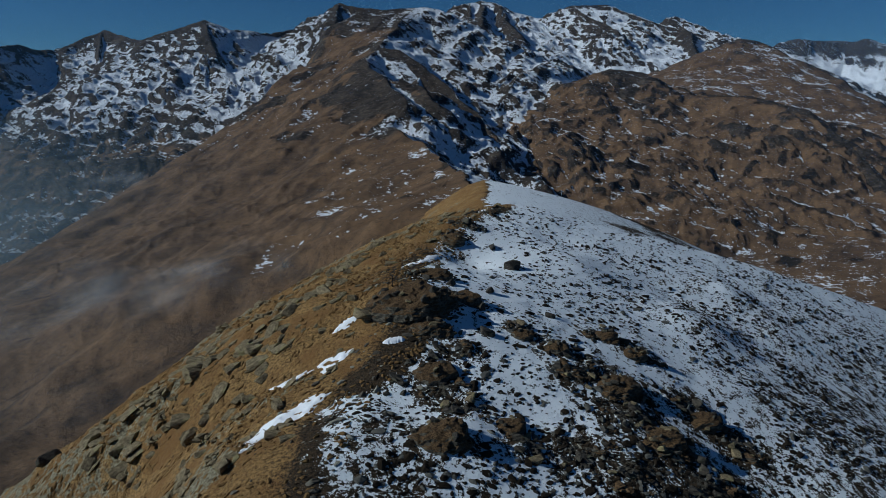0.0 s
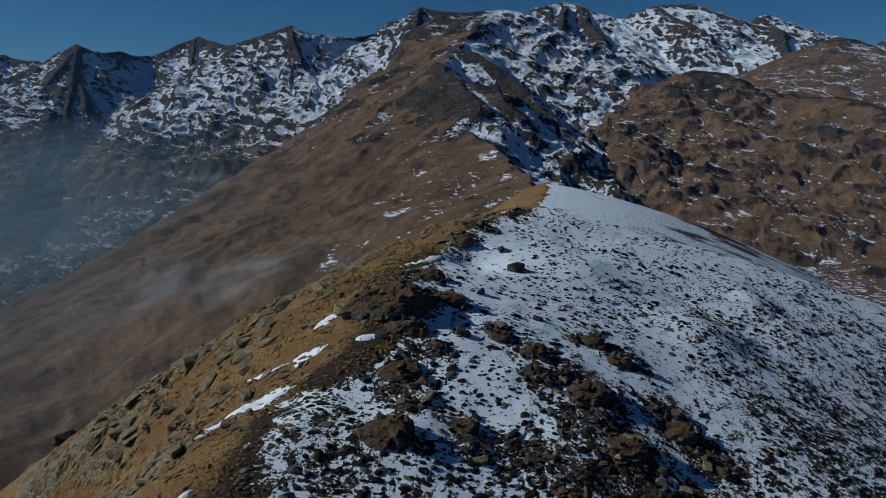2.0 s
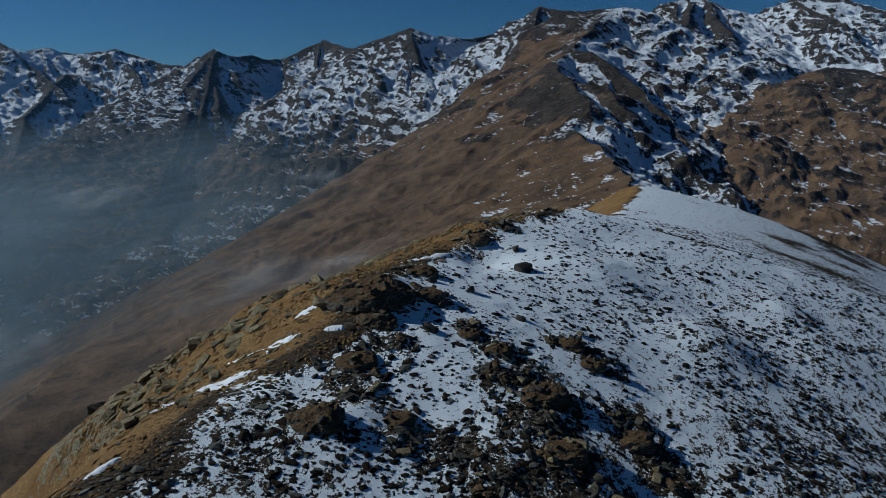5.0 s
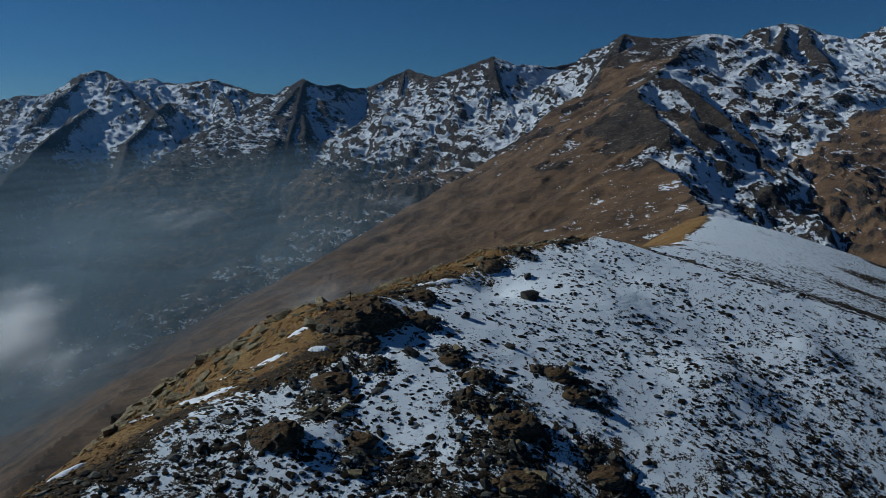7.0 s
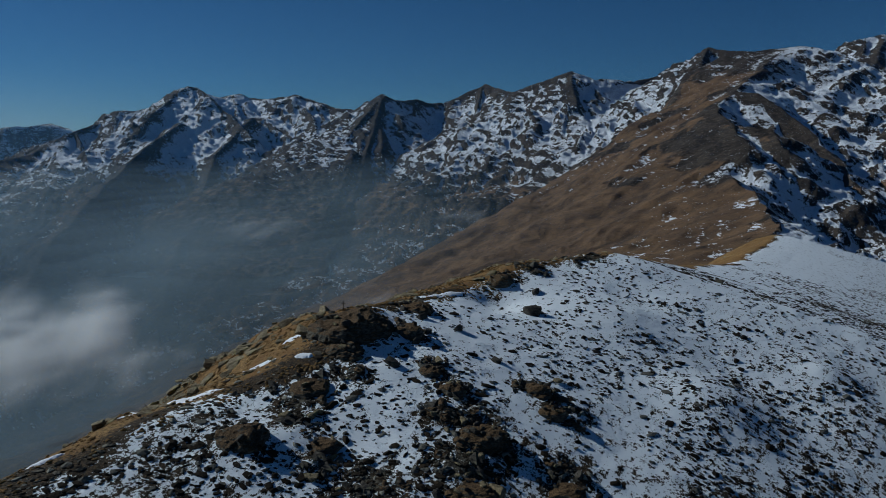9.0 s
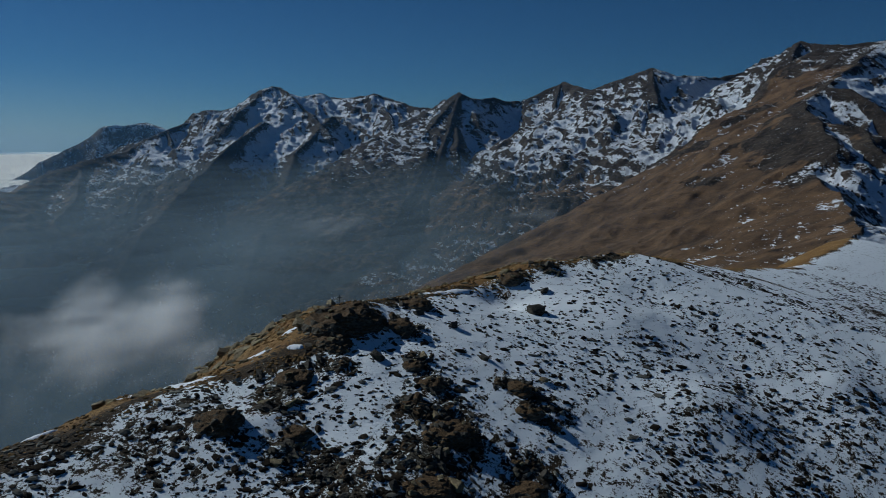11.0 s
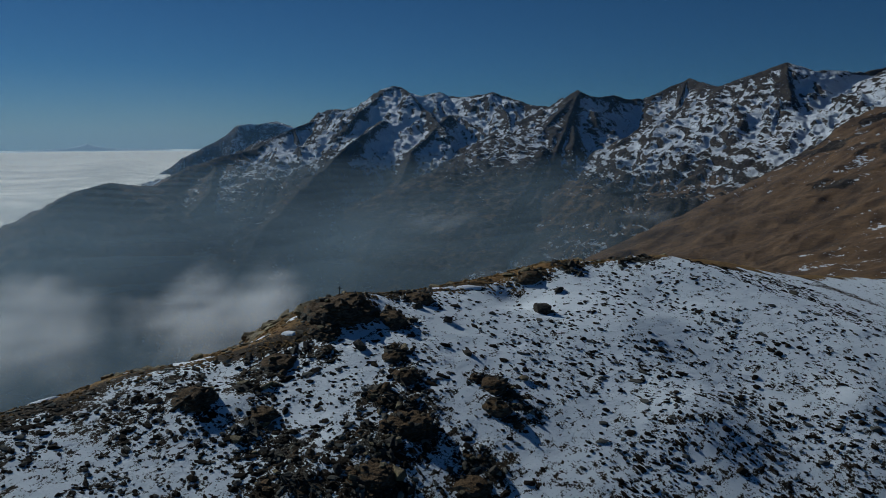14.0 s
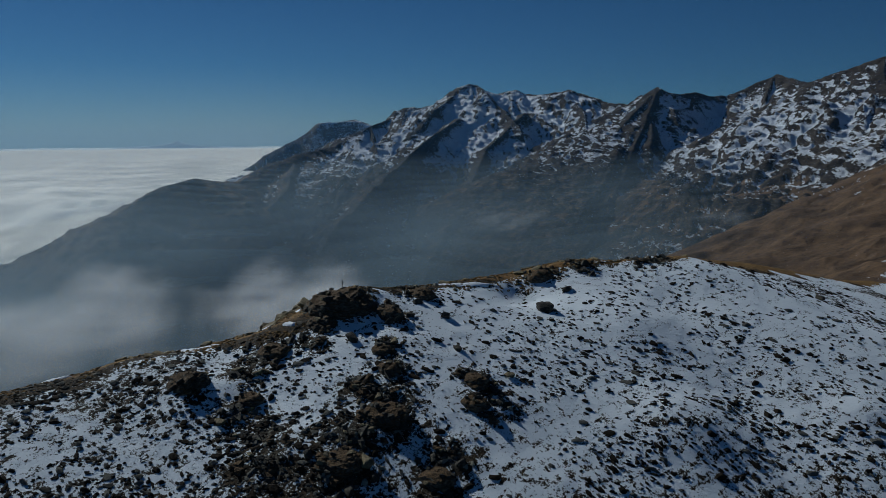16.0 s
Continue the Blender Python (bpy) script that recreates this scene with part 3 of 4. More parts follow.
FGRASS = FGRASS - 0.6 * np.clip(2.6 * fbm(FX, FY, 75, 4, 940) - 0.55, 0, 1) * (OWNER < 3) * np.clip(FZ / 160 + 1.0, 0, 1)
FGRASS = FGRASS - 0.07 * np.clip(proud - 0.6, 0, 6)
# grey buttresses and scree that break the grass: x, y, radius
for bx, by, br in ((-95, 1190, 70), (-150, 1340, 90), (-140, 1500, 70), (-60, 2040, 110), (30, 2110, 90), (-330, 1480, 60), (-250, 1700, 60), (-250, 1150, 50)):
    FGRASS = FGRASS - 0.9 * np.exp(-((FX - bx) ** 2 + (FY - by) ** 2) / br**2) * (OWNER == 0)
verts = np.stack([FX, FY, FZ], -1).reshape(-1, 3)
quads = grid_faces(*FX.shape)[:, ::-1]
mine = OWNER.ravel()[quads[:, 0]]
for k in range(len(MOUNTAINS) + 2):
    part_quads = quads[mine == k]
    used, again = np.unique(part_quads, return_inverse=True)
    name = MOUNTAINS[k]["name"] if k < len(MOUNTAINS) else "valley_floor" if k == len(MOUNTAINS) else "ridge_foot"
    me = mesh_of(name, verts[used], again.reshape(-1, 4), MOUNTAIN, snow=FSNOW.ravel()[used], grass=FGRASS.ravel()[used])
    ob = new(name, me)
    if k < len(MOUNTAINS):
        tagged(ob, MOUNTAINS[k]["label"], "mountain", kind="structure")
    else:
        tagged(ob, "brown valley ground far below the ridge" if k == len(MOUNTAINS) else "lower flanks of the summit ridge", "ground", kind="structure")

# ---- the summit ridge under the drone ----
def steps(low, core_low, core_high, high, fine, growth):
    out = list(np.arange(core_low, core_high, fine))
    while out[-1] < high:
        out.append(out[-1] + fine + growth * (out[-1] - core_high))
    back = [core_low]
    while back[-1] > low:
        back.append(back[-1] - fine - growth * (core_low - back[-1]))
    return np.array(back[:0:-1] + out)


# bare rocky places: x, y, radius
BARE = [(12, -36, 3), (17, -38, 3), (18, -46, 4), (23, -43, 5), (27, -47, 5), (33, -30, 4), (27, -28, 3), (26, -54, 6), (31, -58, 5), (38, -44, 4), (43, -50, 4),
        (24, -66, 6), (17, -63, 4), (34, -66, 6), (-2, -54, 5), (2, -45, 4), (1, -58, 3), (9, -64, 3), (3, 17, 4), (6, 26, 4), (-3, -17, 4), (14, 41, 6), (4, -28, 4)]


def bareness(x, y):
    b = np.zeros(np.shape(x))
    for cx, cy, r in BARE:
        b = np.maximum(b, np.exp(-((x - cx) ** 2 + (y - cy) ** 2) / (r * r)))
    return b


# where the snow ends towards the sunny side
EDGE_Y = [-140, -85, -75, -61, -54, -47, -38, -32, -25, 4, 30, 42, 50, 60, 120, 270, 420]
EDGE_X = [-20, -17, -15, -12.3, -9, -5, -0.7, -0.5, -5.4, 0.3, 7.8, 15, 22, 25, 26, 34, 46]


def cragginess(x, y):
    """Where slabs and crags break the golden slope."""
    return np.clip(0.15 + 2.0 * fbm(x, y, 17, 3, 21), 0, 1) * np.clip((-beside(x, y) - 7) / 9, 0, 1)


def near_height(x, y):
    z = ridge_base(x, y)
    d = beside(x, y)
    rocky = np.clip(bareness(x, y) + np.clip((-d - 6) / 14, 0, 0.8), 0, 1)
    z = z + 0.22 * fbm(x, y, 15, 4, 5) + 0.2 * fbm(x, y, 3.4, 4, 6)
    z = z + rocky * (0.75 * fbm(x, y, 5.5, 5, 7, True) + 0.2 * fbm(x, y, 1.3, 3, 8, True))
    z = z + cragginess(x, y) * (0.5 + 1.1 * fbm(0.8 * x + 0.6 * y, 1.6 * y - 1.2 * x, 7.0, 3, 22, True))
    return z


gx1, gy1 = steps(-230, -82, 108, 330, 0.54, 0.024), steps(-260, -100, 72, 470, 0.54, 0.024)
NX, NY = np.meshgrid(gx1, gy1)
NZ = near_height(NX, NY)
into = NX - np.interp(NY, EDGE_Y, EDGE_X)
BARENESS = bareness(NX, NY)
NSNOW = np.clip(0.5 + into * 0.16 + 1.2 * fbm(NX, NY, 9, 4, 31), -0.4, 0.80) - 0.44 * BARENESS
low = np.clip((NX - 10) / 90, 0, 1) * np.clip((65 - NY) / 105, 0, 1)
NSNOW = NSNOW - 0.40 * low - 0.12 * np.clip((-38 - NY) / 30, 0, 1) * (into > 0)
# the saddle keeps smooth wind-packed snow with a few long bare streaks
saddle = np.clip((NY - 62) / 30, 0, 1) * np.clip((into - 2) / 8, 0, 1)
NSNOW = NSNOW + saddle * (0.0 - 0.16 * np.clip((into - 25) / 60, 0, 1) - 1.5 * np.clip(fbm(0.5 * NX + 0.1 * NY, NY, 26, 4, 35) - 0.12, 0, 1))
NSNOW = NSNOW - 0.20 * np.exp(-(((NX + 8) / 8) ** 2) - ((NY + 74) / 15) ** 2) - 0.03 * np.clip((-55 - NY) / 20, 0, 1) * np.clip((40 - NX) / 30, 0, 1)
NGRASS = np.clip(0.22 - (into + 4) * 0.075 + 0.6 * fbm(NX, NY, 12, 4, 33) + 0.6 * np.clip((NY + 5) / 25, 0, 1), 0.05, 1.0) - 0.25 * BARENESS
NROCK = 0.62 * cragginess(NX, NY) + 0.75 * BARENESS
me = mesh_of("ground", np.stack([NX, NY, NZ], -1).reshape(-1, 3), grid_faces(*NX.shape), TURF, snow=NSNOW.ravel(), grass=NGRASS.ravel(), rock=NROCK.ravel())
tagged(new("ground", me), "mountain ridge with golden grass and thin patchy snow", "ground", kind="structure")

# ---- rocks, outcrops, snow patches and tufts on the ridge ----
def height_at(x, y):
    return float(near_height(np.array([float(x)]), np.array([float(y)]))[0])


def rock_mesh(name, seed, points, material, squash):
    """A broken, sharp-edged stone: the hull of a few points, with some edges chipped off."""
    r = random.Random(seed)
    bm = bmesh.new()
    for _ in range(points):
        v = Vector((r.uniform(-1, 1), r.uniform(-1, 1), r.uniform(-1, 1)))
        v = v / max(abs(v.x), abs(v.y), abs(v.z)) * r.uniform(0.72, 1.0)
        bm.verts.new((v.x * 0.95, v.y * 0.9, v.z * squash))
    made = bmesh.ops.convex_hull(bm, input=bm.verts)
    spare = {g for g in made["geom_interior"] + made["geom_unused"] if isinstance(g, bmesh.types.BMVert)}
    bmesh.ops.delete(bm, geom=list(spare), context="VERTS")
    bmesh.ops.bevel(bm, geom=bm.edges[:], offset=0.05, segments=1, affect="EDGES")
    bmesh.ops.recalc_face_normals(bm, faces=bm.faces)
    me = bpy.data.meshes.new(name)
    bm.to_mesh(me)
    bm.free()
    me.materials.append(material)
    return me


def outcrop_mesh(name, seed, wide, deep, tall, lean=0.0, pale=False, fineness=5):
    """A craggy knob: flat joint faces large and small, ledges and a turfed top."""
    bm = bmesh.new()
    bmesh.ops.create_icosphere(bm, subdivisions=fineness, radius=1.0)
    shift = Vector((seed * 3.1, seed * 1.7, 0))
    for v in bm.verts:
        way = v.co.copy()
        body = 1 + 0.16 * noise.noise(way * 1.4 + shift)
        for scale, deep_cut, flat in ((1.9, 0.14, 0.7), (4.4, 0.07, 0.45), (9.0, 0.03, 0.3)):
            spot = noise.voronoi(way * scale + shift)[1][0]
            face = (spot - shift).normalized()
            facet = 1 / max(way.dot(face), 0.72) - 1
            body += flat * facet + deep_cut * noise.noise(spot * 5.3)
        p = way * body
        p.x += lean * p.z
        side = 1 - abs(way.z)
        ledge = math.floor(p.z * 5) / 5
        p.z = p.z * (1 - 0.4 * side) + ledge * 0.4 * side + 0.03 * noise.noise(p * 9 + shift)
        v.co = Vector((p.x * wide, p.y * deep, p.z * tall))
    me = bpy.data.meshes.new(name)
    bm.to_mesh(me)
    bm.free()
    me.materials.append(STONE if pale else OUTCROP)
    return me


# craggy outcrops along the crest: x, y, half width, half depth, half height, top above the turf, lean
OUTCROPS = [(-7.0, -33.5, 7.8, 7.0, 5.0, 1.6, 0.3, "large turf-topped rock knoll with a dark craggy face"),
            (-4.6, -39.8, 5.2, 3.4, 3.2, 1.0, 0.25, "craggy step below the rock knoll"),
            (2.6, -29.0, 3.2, 2.6, 2.4, 1.7, 0.3, "broken rock rib at the foot of the knoll"),
            (-2.6, -67.0, 4.3, 3.6, 3.4, 1.7, 0.35, "blocky outcrop with a dark overhanging face in the snow"),
            (-2.4, -16.5, 3.8, 2.6, 1.8, 1.1, 0.1, "low craggy outcrop on the snowy crest"),
            (2.4, 15.5, 3.2, 3.6, 2.2, 1.3, 0.1, "grey craggy outcrop on the snowy crest"),
            (-3.0, -50.5, 3.6, 2.8, 1.9, 0.9, 0.2, "jumble of broken rock beside the snow"),
            (24.5, -46.5, 4.8, 3.4, 2.6, 1.4, 0.3, "dark rocky rib breaking through the snow"),
            (27.0, -29.0, 3.4, 2.4, 2.0, 1.2, 0.3, "dark rocky step on the snow slope"),
            (31.5, -33.0, 2.8, 2.2, 1.7, 1.0, 0.3, "dark rocky step on the snow slope"),
            (28.5, -57.0, 4.2, 3.2, 2.2, 1.0, 0.3, "dark rocky rib breaking through the snow"),
            (38.5, -47.0, 3.4, 2.4, 2.0, 1.1, 0.3, "dark rocky step on the snow slope"),
            (17.0, -39.5, 2.6, 2.0, 1.5, 0.9, 0.3, "flat brown outcrop in the snow"),
            (11.8, -37.2, 2.2, 1.8, 1.3, 0.8, 0.3, "flat brown outcrop in the snow"),
            (7.0, -60.5, 2.6, 2.2, 1.5, 0.8, 0.3, "flat brown outcrop in the snow"),
            (-33.0, -31.0, 3.6, 2.8, 2.4, 0.6, -0.2, "pale slabby crag on the golden slope"),
            (-43.0, -29.0, 3.2, 2.6, 2.2, 0.6, -0.2, "pale slabby crag on the golden slope"),
            (-27.0, -16.0, 3.2, 2.8, 2.0, 0.6, -0.2, "pale slabby crag on the golden slope"),
            (-20.0, 12.0, 4.0, 3.6, 2.4, 0.6, -0.2, "pale slabby crag on the golden slope"),
            (-13.0, 52.0, 4.5, 4.0, 2.6, 0.7, -0.2, "pale slabby crag on the golden slope")]
CRAGGY = []
for k, (x, y, wide, deep, tall, top, lean, label) in enumerate(OUTCROPS):
    me = outcrop_mesh("rock_outcrop", 11 + k, wide, deep, tall, lean, "pale" in label, 5 if wide > 4 else 4)
    ob = new("rock_outcrop", me)
    high = max(v.co.z for v in me.vertices)
    ob.matrix_world = pose(x, y, height_at(x, y) + top - high)
    CRAGGY.append(tagged(ob, label, "rock outcrop", "outcrops on the ridge"))

PALE = [rock_mesh("pale_slab", 100 + k, 15, STONE, 0.42) for k in range(7)]
DARK = [rock_mesh("dark_rock", 140 + k, 16, DARK_STONE, 0.6) for k in range(5)]


def set_rock(name, me, x, y, size, turn, label, group, sink=0.3, lean=(0, 0), stretch=(1, 0.75, 1)):
    ob = new(name, me)
    m = pose(x, y, height_at(x, y) + size * (0.5 - sink) * 0.55, lean[0], lean[1], turn)
    ob.matrix_world = m @ Matrix.Diagonal((size * 0.5 * stretch[0], size * 0.5 * stretch[1], size * 0.5 * stretch[2], 1))
    return tagged(ob, label, "rock", group)


# broken rocks of the ribs in the snow and small crags on the golden slope
def jointed_rock(name, seed, material, chunks, dip):
    """Angular blocks of one broken bed, leaning the same way and grown into one another."""
    r = random.Random(seed)
    whole = bmesh.new()
    for k in range(chunks):
        bm = bmesh.new()
        for _ in range(11):
            v = Vector((r.uniform(-1, 1), r.uniform(-1, 1), r.uniform(-1, 1)))
            v = v / max(abs(v.x), abs(v.y), abs(v.z)) * r.uniform(0.75, 1.0)
            bm.verts.new((v.x, v.y * 0.8, v.z * 0.55))
        made = bmesh.ops.convex_hull(bm, input=bm.verts)
        spare = {g for g in made["geom_interior"] + made["geom_unused"] if isinstance(g, bmesh.types.BMVert)}
        bmesh.ops.delete(bm, geom=list(spare), context="VERTS")
        far = 0.0 if k == 0 else r.uniform(0.35, 0.95)
        a, size = r.uniform(0, math.tau), r.uniform(0.55, 0.8) * (1.0 if k == 0 else r.uniform(0.35, 0.8))
        m = pose(far * math.cos(a), 0.8 * far * math.sin(a), -0.2 * far, r.uniform(-10, 10), dip + r.uniform(-12, 12), r.uniform(-25, 25)) @ Matrix.Diagonal((size, size, size, 1))
        bmesh.ops.transform(bm, matrix=m, verts=bm.verts)
        kept = bpy.data.meshes.new("chunk")
        bm.to_mesh(kept)
        bm.free()
        whole.from_mesh(kept)
        bpy.data.meshes.remove(kept)
    bmesh.ops.recalc_face_normals(whole, faces=whole.faces)
    me = bpy.data.meshes.new(name)
    whole.to_mesh(me)
    whole.free()
    me.materials.append(material)
    return me


RIB_SHAPES = [jointed_rock("broken_rock", 60 + k, OUTCROP if k % 2 else DARK_STONE, 7, 18) for k in range(8)]
CRAG_SHAPES = [jointed_rock("small_crag", 80 + k, STONE, 7, -24) for k in range(6)]
crumbs = random.Random(17)
for cx, cy, r in BARE:
    for k in range(3 + int(1.2 * r)):
        x, y = cx + crumbs.gauss(0, 0.5) * r, cy + crumbs.gauss(0, 0.5) * r
        ob = new("broken_rock", RIB_SHAPES[crumbs.randrange(8)])
        size = 0.6 + 1.5 * crumbs.random() ** 2.2
        ob.matrix_world = pose(x, y, height_at(x, y) + 0.05 * size, crumbs.uniform(-12, 12), crumbs.uniform(-12, 12), crumbs.uniform(-40, 40)) @ Matrix.Diagonal((size * 1.1, size, size * 0.8, 1))
        tagged(ob, "dark jointed rock with brown turf in thin snow", "rock", "broken rocks of the ribs")
placed = 0
while placed < 165:
    y = crumbs.uniform(-92, 62)
    x = float(np.interp(y, EDGE_Y, EDGE_X)) - 7 - crumbs.random() * 48
    if crumbs.random() > float(cragginess(np.array([x]), np.array([y]))[0]):
        continue
    size = 0.6 + 1.3 * crumbs.random() ** 1.6
    ob = new("small_crag", CRAG_SHAPES[crumbs.randrange(6)])
    ob.matrix_world = pose(x, y, height_at(x, y) + 0.02 * size, crumbs.uniform(-10, 10), crumbs.uniform(-20, 10), crumbs.uniform(20, 75)) @ Matrix.Diagonal((size * 1.3, size, size * 0.85, 1))
    tagged(ob, "weathered pale crag standing out of golden grass", "crag", "crags on the golden slope")
    placed += 1

rng = random.Random(5)
SINGLE = [(15.2, 3.2, 4.2, DARK[0], "dark boulder lying alone on the snow"), (31.7, -54.5, 3.2, PALE[0], "pale lichened boulder on the rocky rib"),
          (6.4, -39.6, 3.0, DARK[1], "upright dark boulder in the snow"), (8.3, -19.0, 2.6, DARK[2], "flat dark stone in the snow"),
          (-22.5, -20.0, 4.2, PALE[1], "large pale green slab on the golden crest"), (-13.2, -37.6, 4.6, PALE[2], "pale lichened slab leaning on the knoll"),
          (-16.2, -30.2, 3.0, PALE[3], "pale lichened slab leaning on the knoll"), (-74.0, -24.0, 5.0, DARK[3], "dark overhanging rock on the steep slope"),
          (12.0, 14.0, 2.6, DARK[4], "dark stones at the snowy crest"), (6.5, 27.0, 3.0, DARK[0], "dark stones at the snowy crest"),
          (45.5, 66.0, 2.6, DARK[3], "dark brown rock in the smooth snow"), (37.2, -61.5, 2.6, PALE[4], "pale rock on the rocky rib"),
          (42.2, -53.2, 2.4, PALE[5], "greenish rock beside a snow hollow"), (19.0, -25.0, 2.2, DARK[1], "dark stones in the snow"),
          (-24.5, -54.5, 3.0, PALE[6], "grey slab beside the long snow patch"), (-30.5, -47.0, 2.6, PALE[0], "grey slab on the golden slope")]
for x, y, size, me, label in SINGLE:
    set_rock("boulder", me, x, y, size, rng.uniform(0, 360), label, "boulders on the ridge", 0.25, (rng.uniform(-12, 12), rng.uniform(-12, 12)))
for k in range(250):
    y = rng.uniform(-84, 56)
    x = float(np.interp(y, EDGE_Y, EDGE_X)) - 5 - rng.random() ** 0.8 * 52
    size = 0.9 + 2.2 * rng.random() ** 2.2
    set_rock("flat_rock", rng.choice(PALE), x, y, size, rng.uniform(15, 75), "pale lichened slab in golden grass", "slabs on the golden slope", 0.46,
             (rng.uniform(-15, 25), rng.uniform(-35, 10)), (1.2, 0.75, 0.9))
for cx, cy, r in BARE:
    for k in range(6):
        x, y = cx + rng.gauss(0, 0.55) * r, cy + rng.gauss(0, 0.55) * r
        me, label = (rng.choice(PALE), "pale angular stone in the bare rocky ground") if rng.random() < 0.35 else (rng.choice(DARK), "dark angular stone in the bare rocky ground")
        set_rock("stone", me, x, y, 0.8 + 1.7 * rng.random() ** 2, rng.uniform(0, 360), label, "stones on the rocky rib", 0.3, (rng.uniform(-20, 20), rng.uniform(-20, 20)))


CRAGS = [(-34, -31), (-42, -28), (-28, -17), (-24, -8), (-20, 12), (-13, 52), (-48, -38), (-38, -42), (-30, -36), (-46, -24), (-56, -36), (-18, 30), (-62, -28)]
for cx, cy in CRAGS:
    for k in range(9):
        set_rock("flat_rock", rng.choice(PALE), cx + rng.gauss(0, 2.6), cy + rng.gauss(0, 2.6), 1.6 + 2.4 * rng.random() ** 1.5, rng.uniform(20, 70),
                 "pale lichened slab jutting from a crag", "slabs on the golden slope", 0.38, (rng.uniform(-10, 30), rng.uniform(-40, 0)), (1.25, 0.8, 0.9))


def on_top(ob, x, y):
    """Height of an outcrop's surface over a place."""
    near = sorted(((v.co.x + ob.location.x - x) ** 2 + (v.co.y + ob.location.y - y) ** 2, -v.co.z) for v in ob.data.vertices if v.co.z > -0.2 * ob.dimensions.z)[:5]
    return ob.location.z - min(z for _, z in near)


for ob, (x, y, wide, deep, tall, top, lean, label) in zip(CRAGGY, OUTCROPS):
    for k in range(3 + int(0.9 * wide)):
        a, r = rng.uniform(0, math.tau), rng.uniform(0.25, 0.95)
        px, py = x + wide * r * math.cos(a), y + deep * r * math.sin(a)
        me = rng.choice(PALE if "pale" in label or rng.random() < 0.3 else DARK)
        stone = set_rock("loose_rock", me, px, py, 0.8 + 0.16 * wide * rng.random(), rng.uniform(0, 360), "angular block split from the outcrop", "blocks on the outcrops",
                         0.3, (rng.uniform(-25, 25), rng.uniform(-25, 25)), (1.1, 0.8, 1.0))
        stone.location.z = max(stone.location.z, on_top(ob, px, py) + 0.05)


def snow_patch(line, label, seed):
    """A drift left in a hollow: follows a line of x, y, half width, with a ragged thin rim."""
    line = np.array(line, float)
    along, across = np.meshgrid(np.linspace(0, 1, 90), np.linspace(-1, 1, 27), indexing="ij")
    s = np.linspace(0, 1, len(line))
    x, y, w = (np.interp(along, s, line[:, k]) for k in range(3))
    dx, dy = np.gradient(x, axis=0), np.gradient(y, axis=0)
    size = np.hypot(dx, dy)
    w = w * np.sqrt(np.clip(1 - (2 * along - 1) ** 4, 0.0, 1)) * (1 + 0.65 * fbm(along * 12 + seed, np.sign(across) * 3.0, 1.6, 3, seed))
    x, y = x - dy / size * across * w, y + dx / size * across * w
    z = near_height(x, y) + 0.34 * (1 - across**2) * np.clip(6 * along, 0, 1) * np.clip(6 - 6 * along, 0, 1) - 0.06 + 0.10 * fbm(x, y, 1.3, 3, seed) - 2.2 * np.clip(fbm(x, y, 2.4, 3, seed + 50) - 0.36, 0, 0.3)
    me = mesh_of("snow_patch", np.stack([x, y, z], -1).reshape(-1, 3), grid_faces(*x.shape), SNOW)
    tagged(new("snow_patch", me), label, "snow patch", "snow patches on the slope")


snow_patch([(-16.6, -54.4, 1.2), (-20.4, -57.2, 2.4), (-23.6, -60.0, 2.6), (-27.0, -68.0, 0.9)], "long white snow patch on golden grass", 1)
snow_patch([(-14.4, -44.0, 1.0), (-18.0, -45.6, 2.1), (-22.5, -46.4, 1.9), (-29.0, -45.4, 0.7)], "ragged white snow patch between slabs", 2)
snow_patch([(-14.8, -35.6, 0.9), (-16.6, -37.0, 1.2), (-18.8, -37.9, 0.4)], "small white snow patch below the knoll", 3)
snow_patch([(-10.4, -44.8, 0.5), (-8.5, -44.3, 0.9), (-6.7, -44.0, 0.4)], "small white snow lens in brown turf", 4)
snow_patch([(-23.0, -85.0, 0.6), (-22.2, -82.3, 0.9), (-21.3, -80.0, 0.4)], "small white snow patch on golden grass", 5)
snow_patch([(-9.2, -9.5, 0.4), (-4.0, -4.6, 1.5), (0.6, 6.0, 0.8)], "white snow cornice along the crest", 6)
snow_patch([(9.0, 42.8, 0.5), (12.2, 43.8, 1.1), (15.0, 44.4, 0.4)], "small white snow patch on the golden hump", 7)
snow_patch([(27, 262, 1.0), (31, 268, 5.0), (38, 280, 6.0)], "white snow wedge at the saddle", 8)


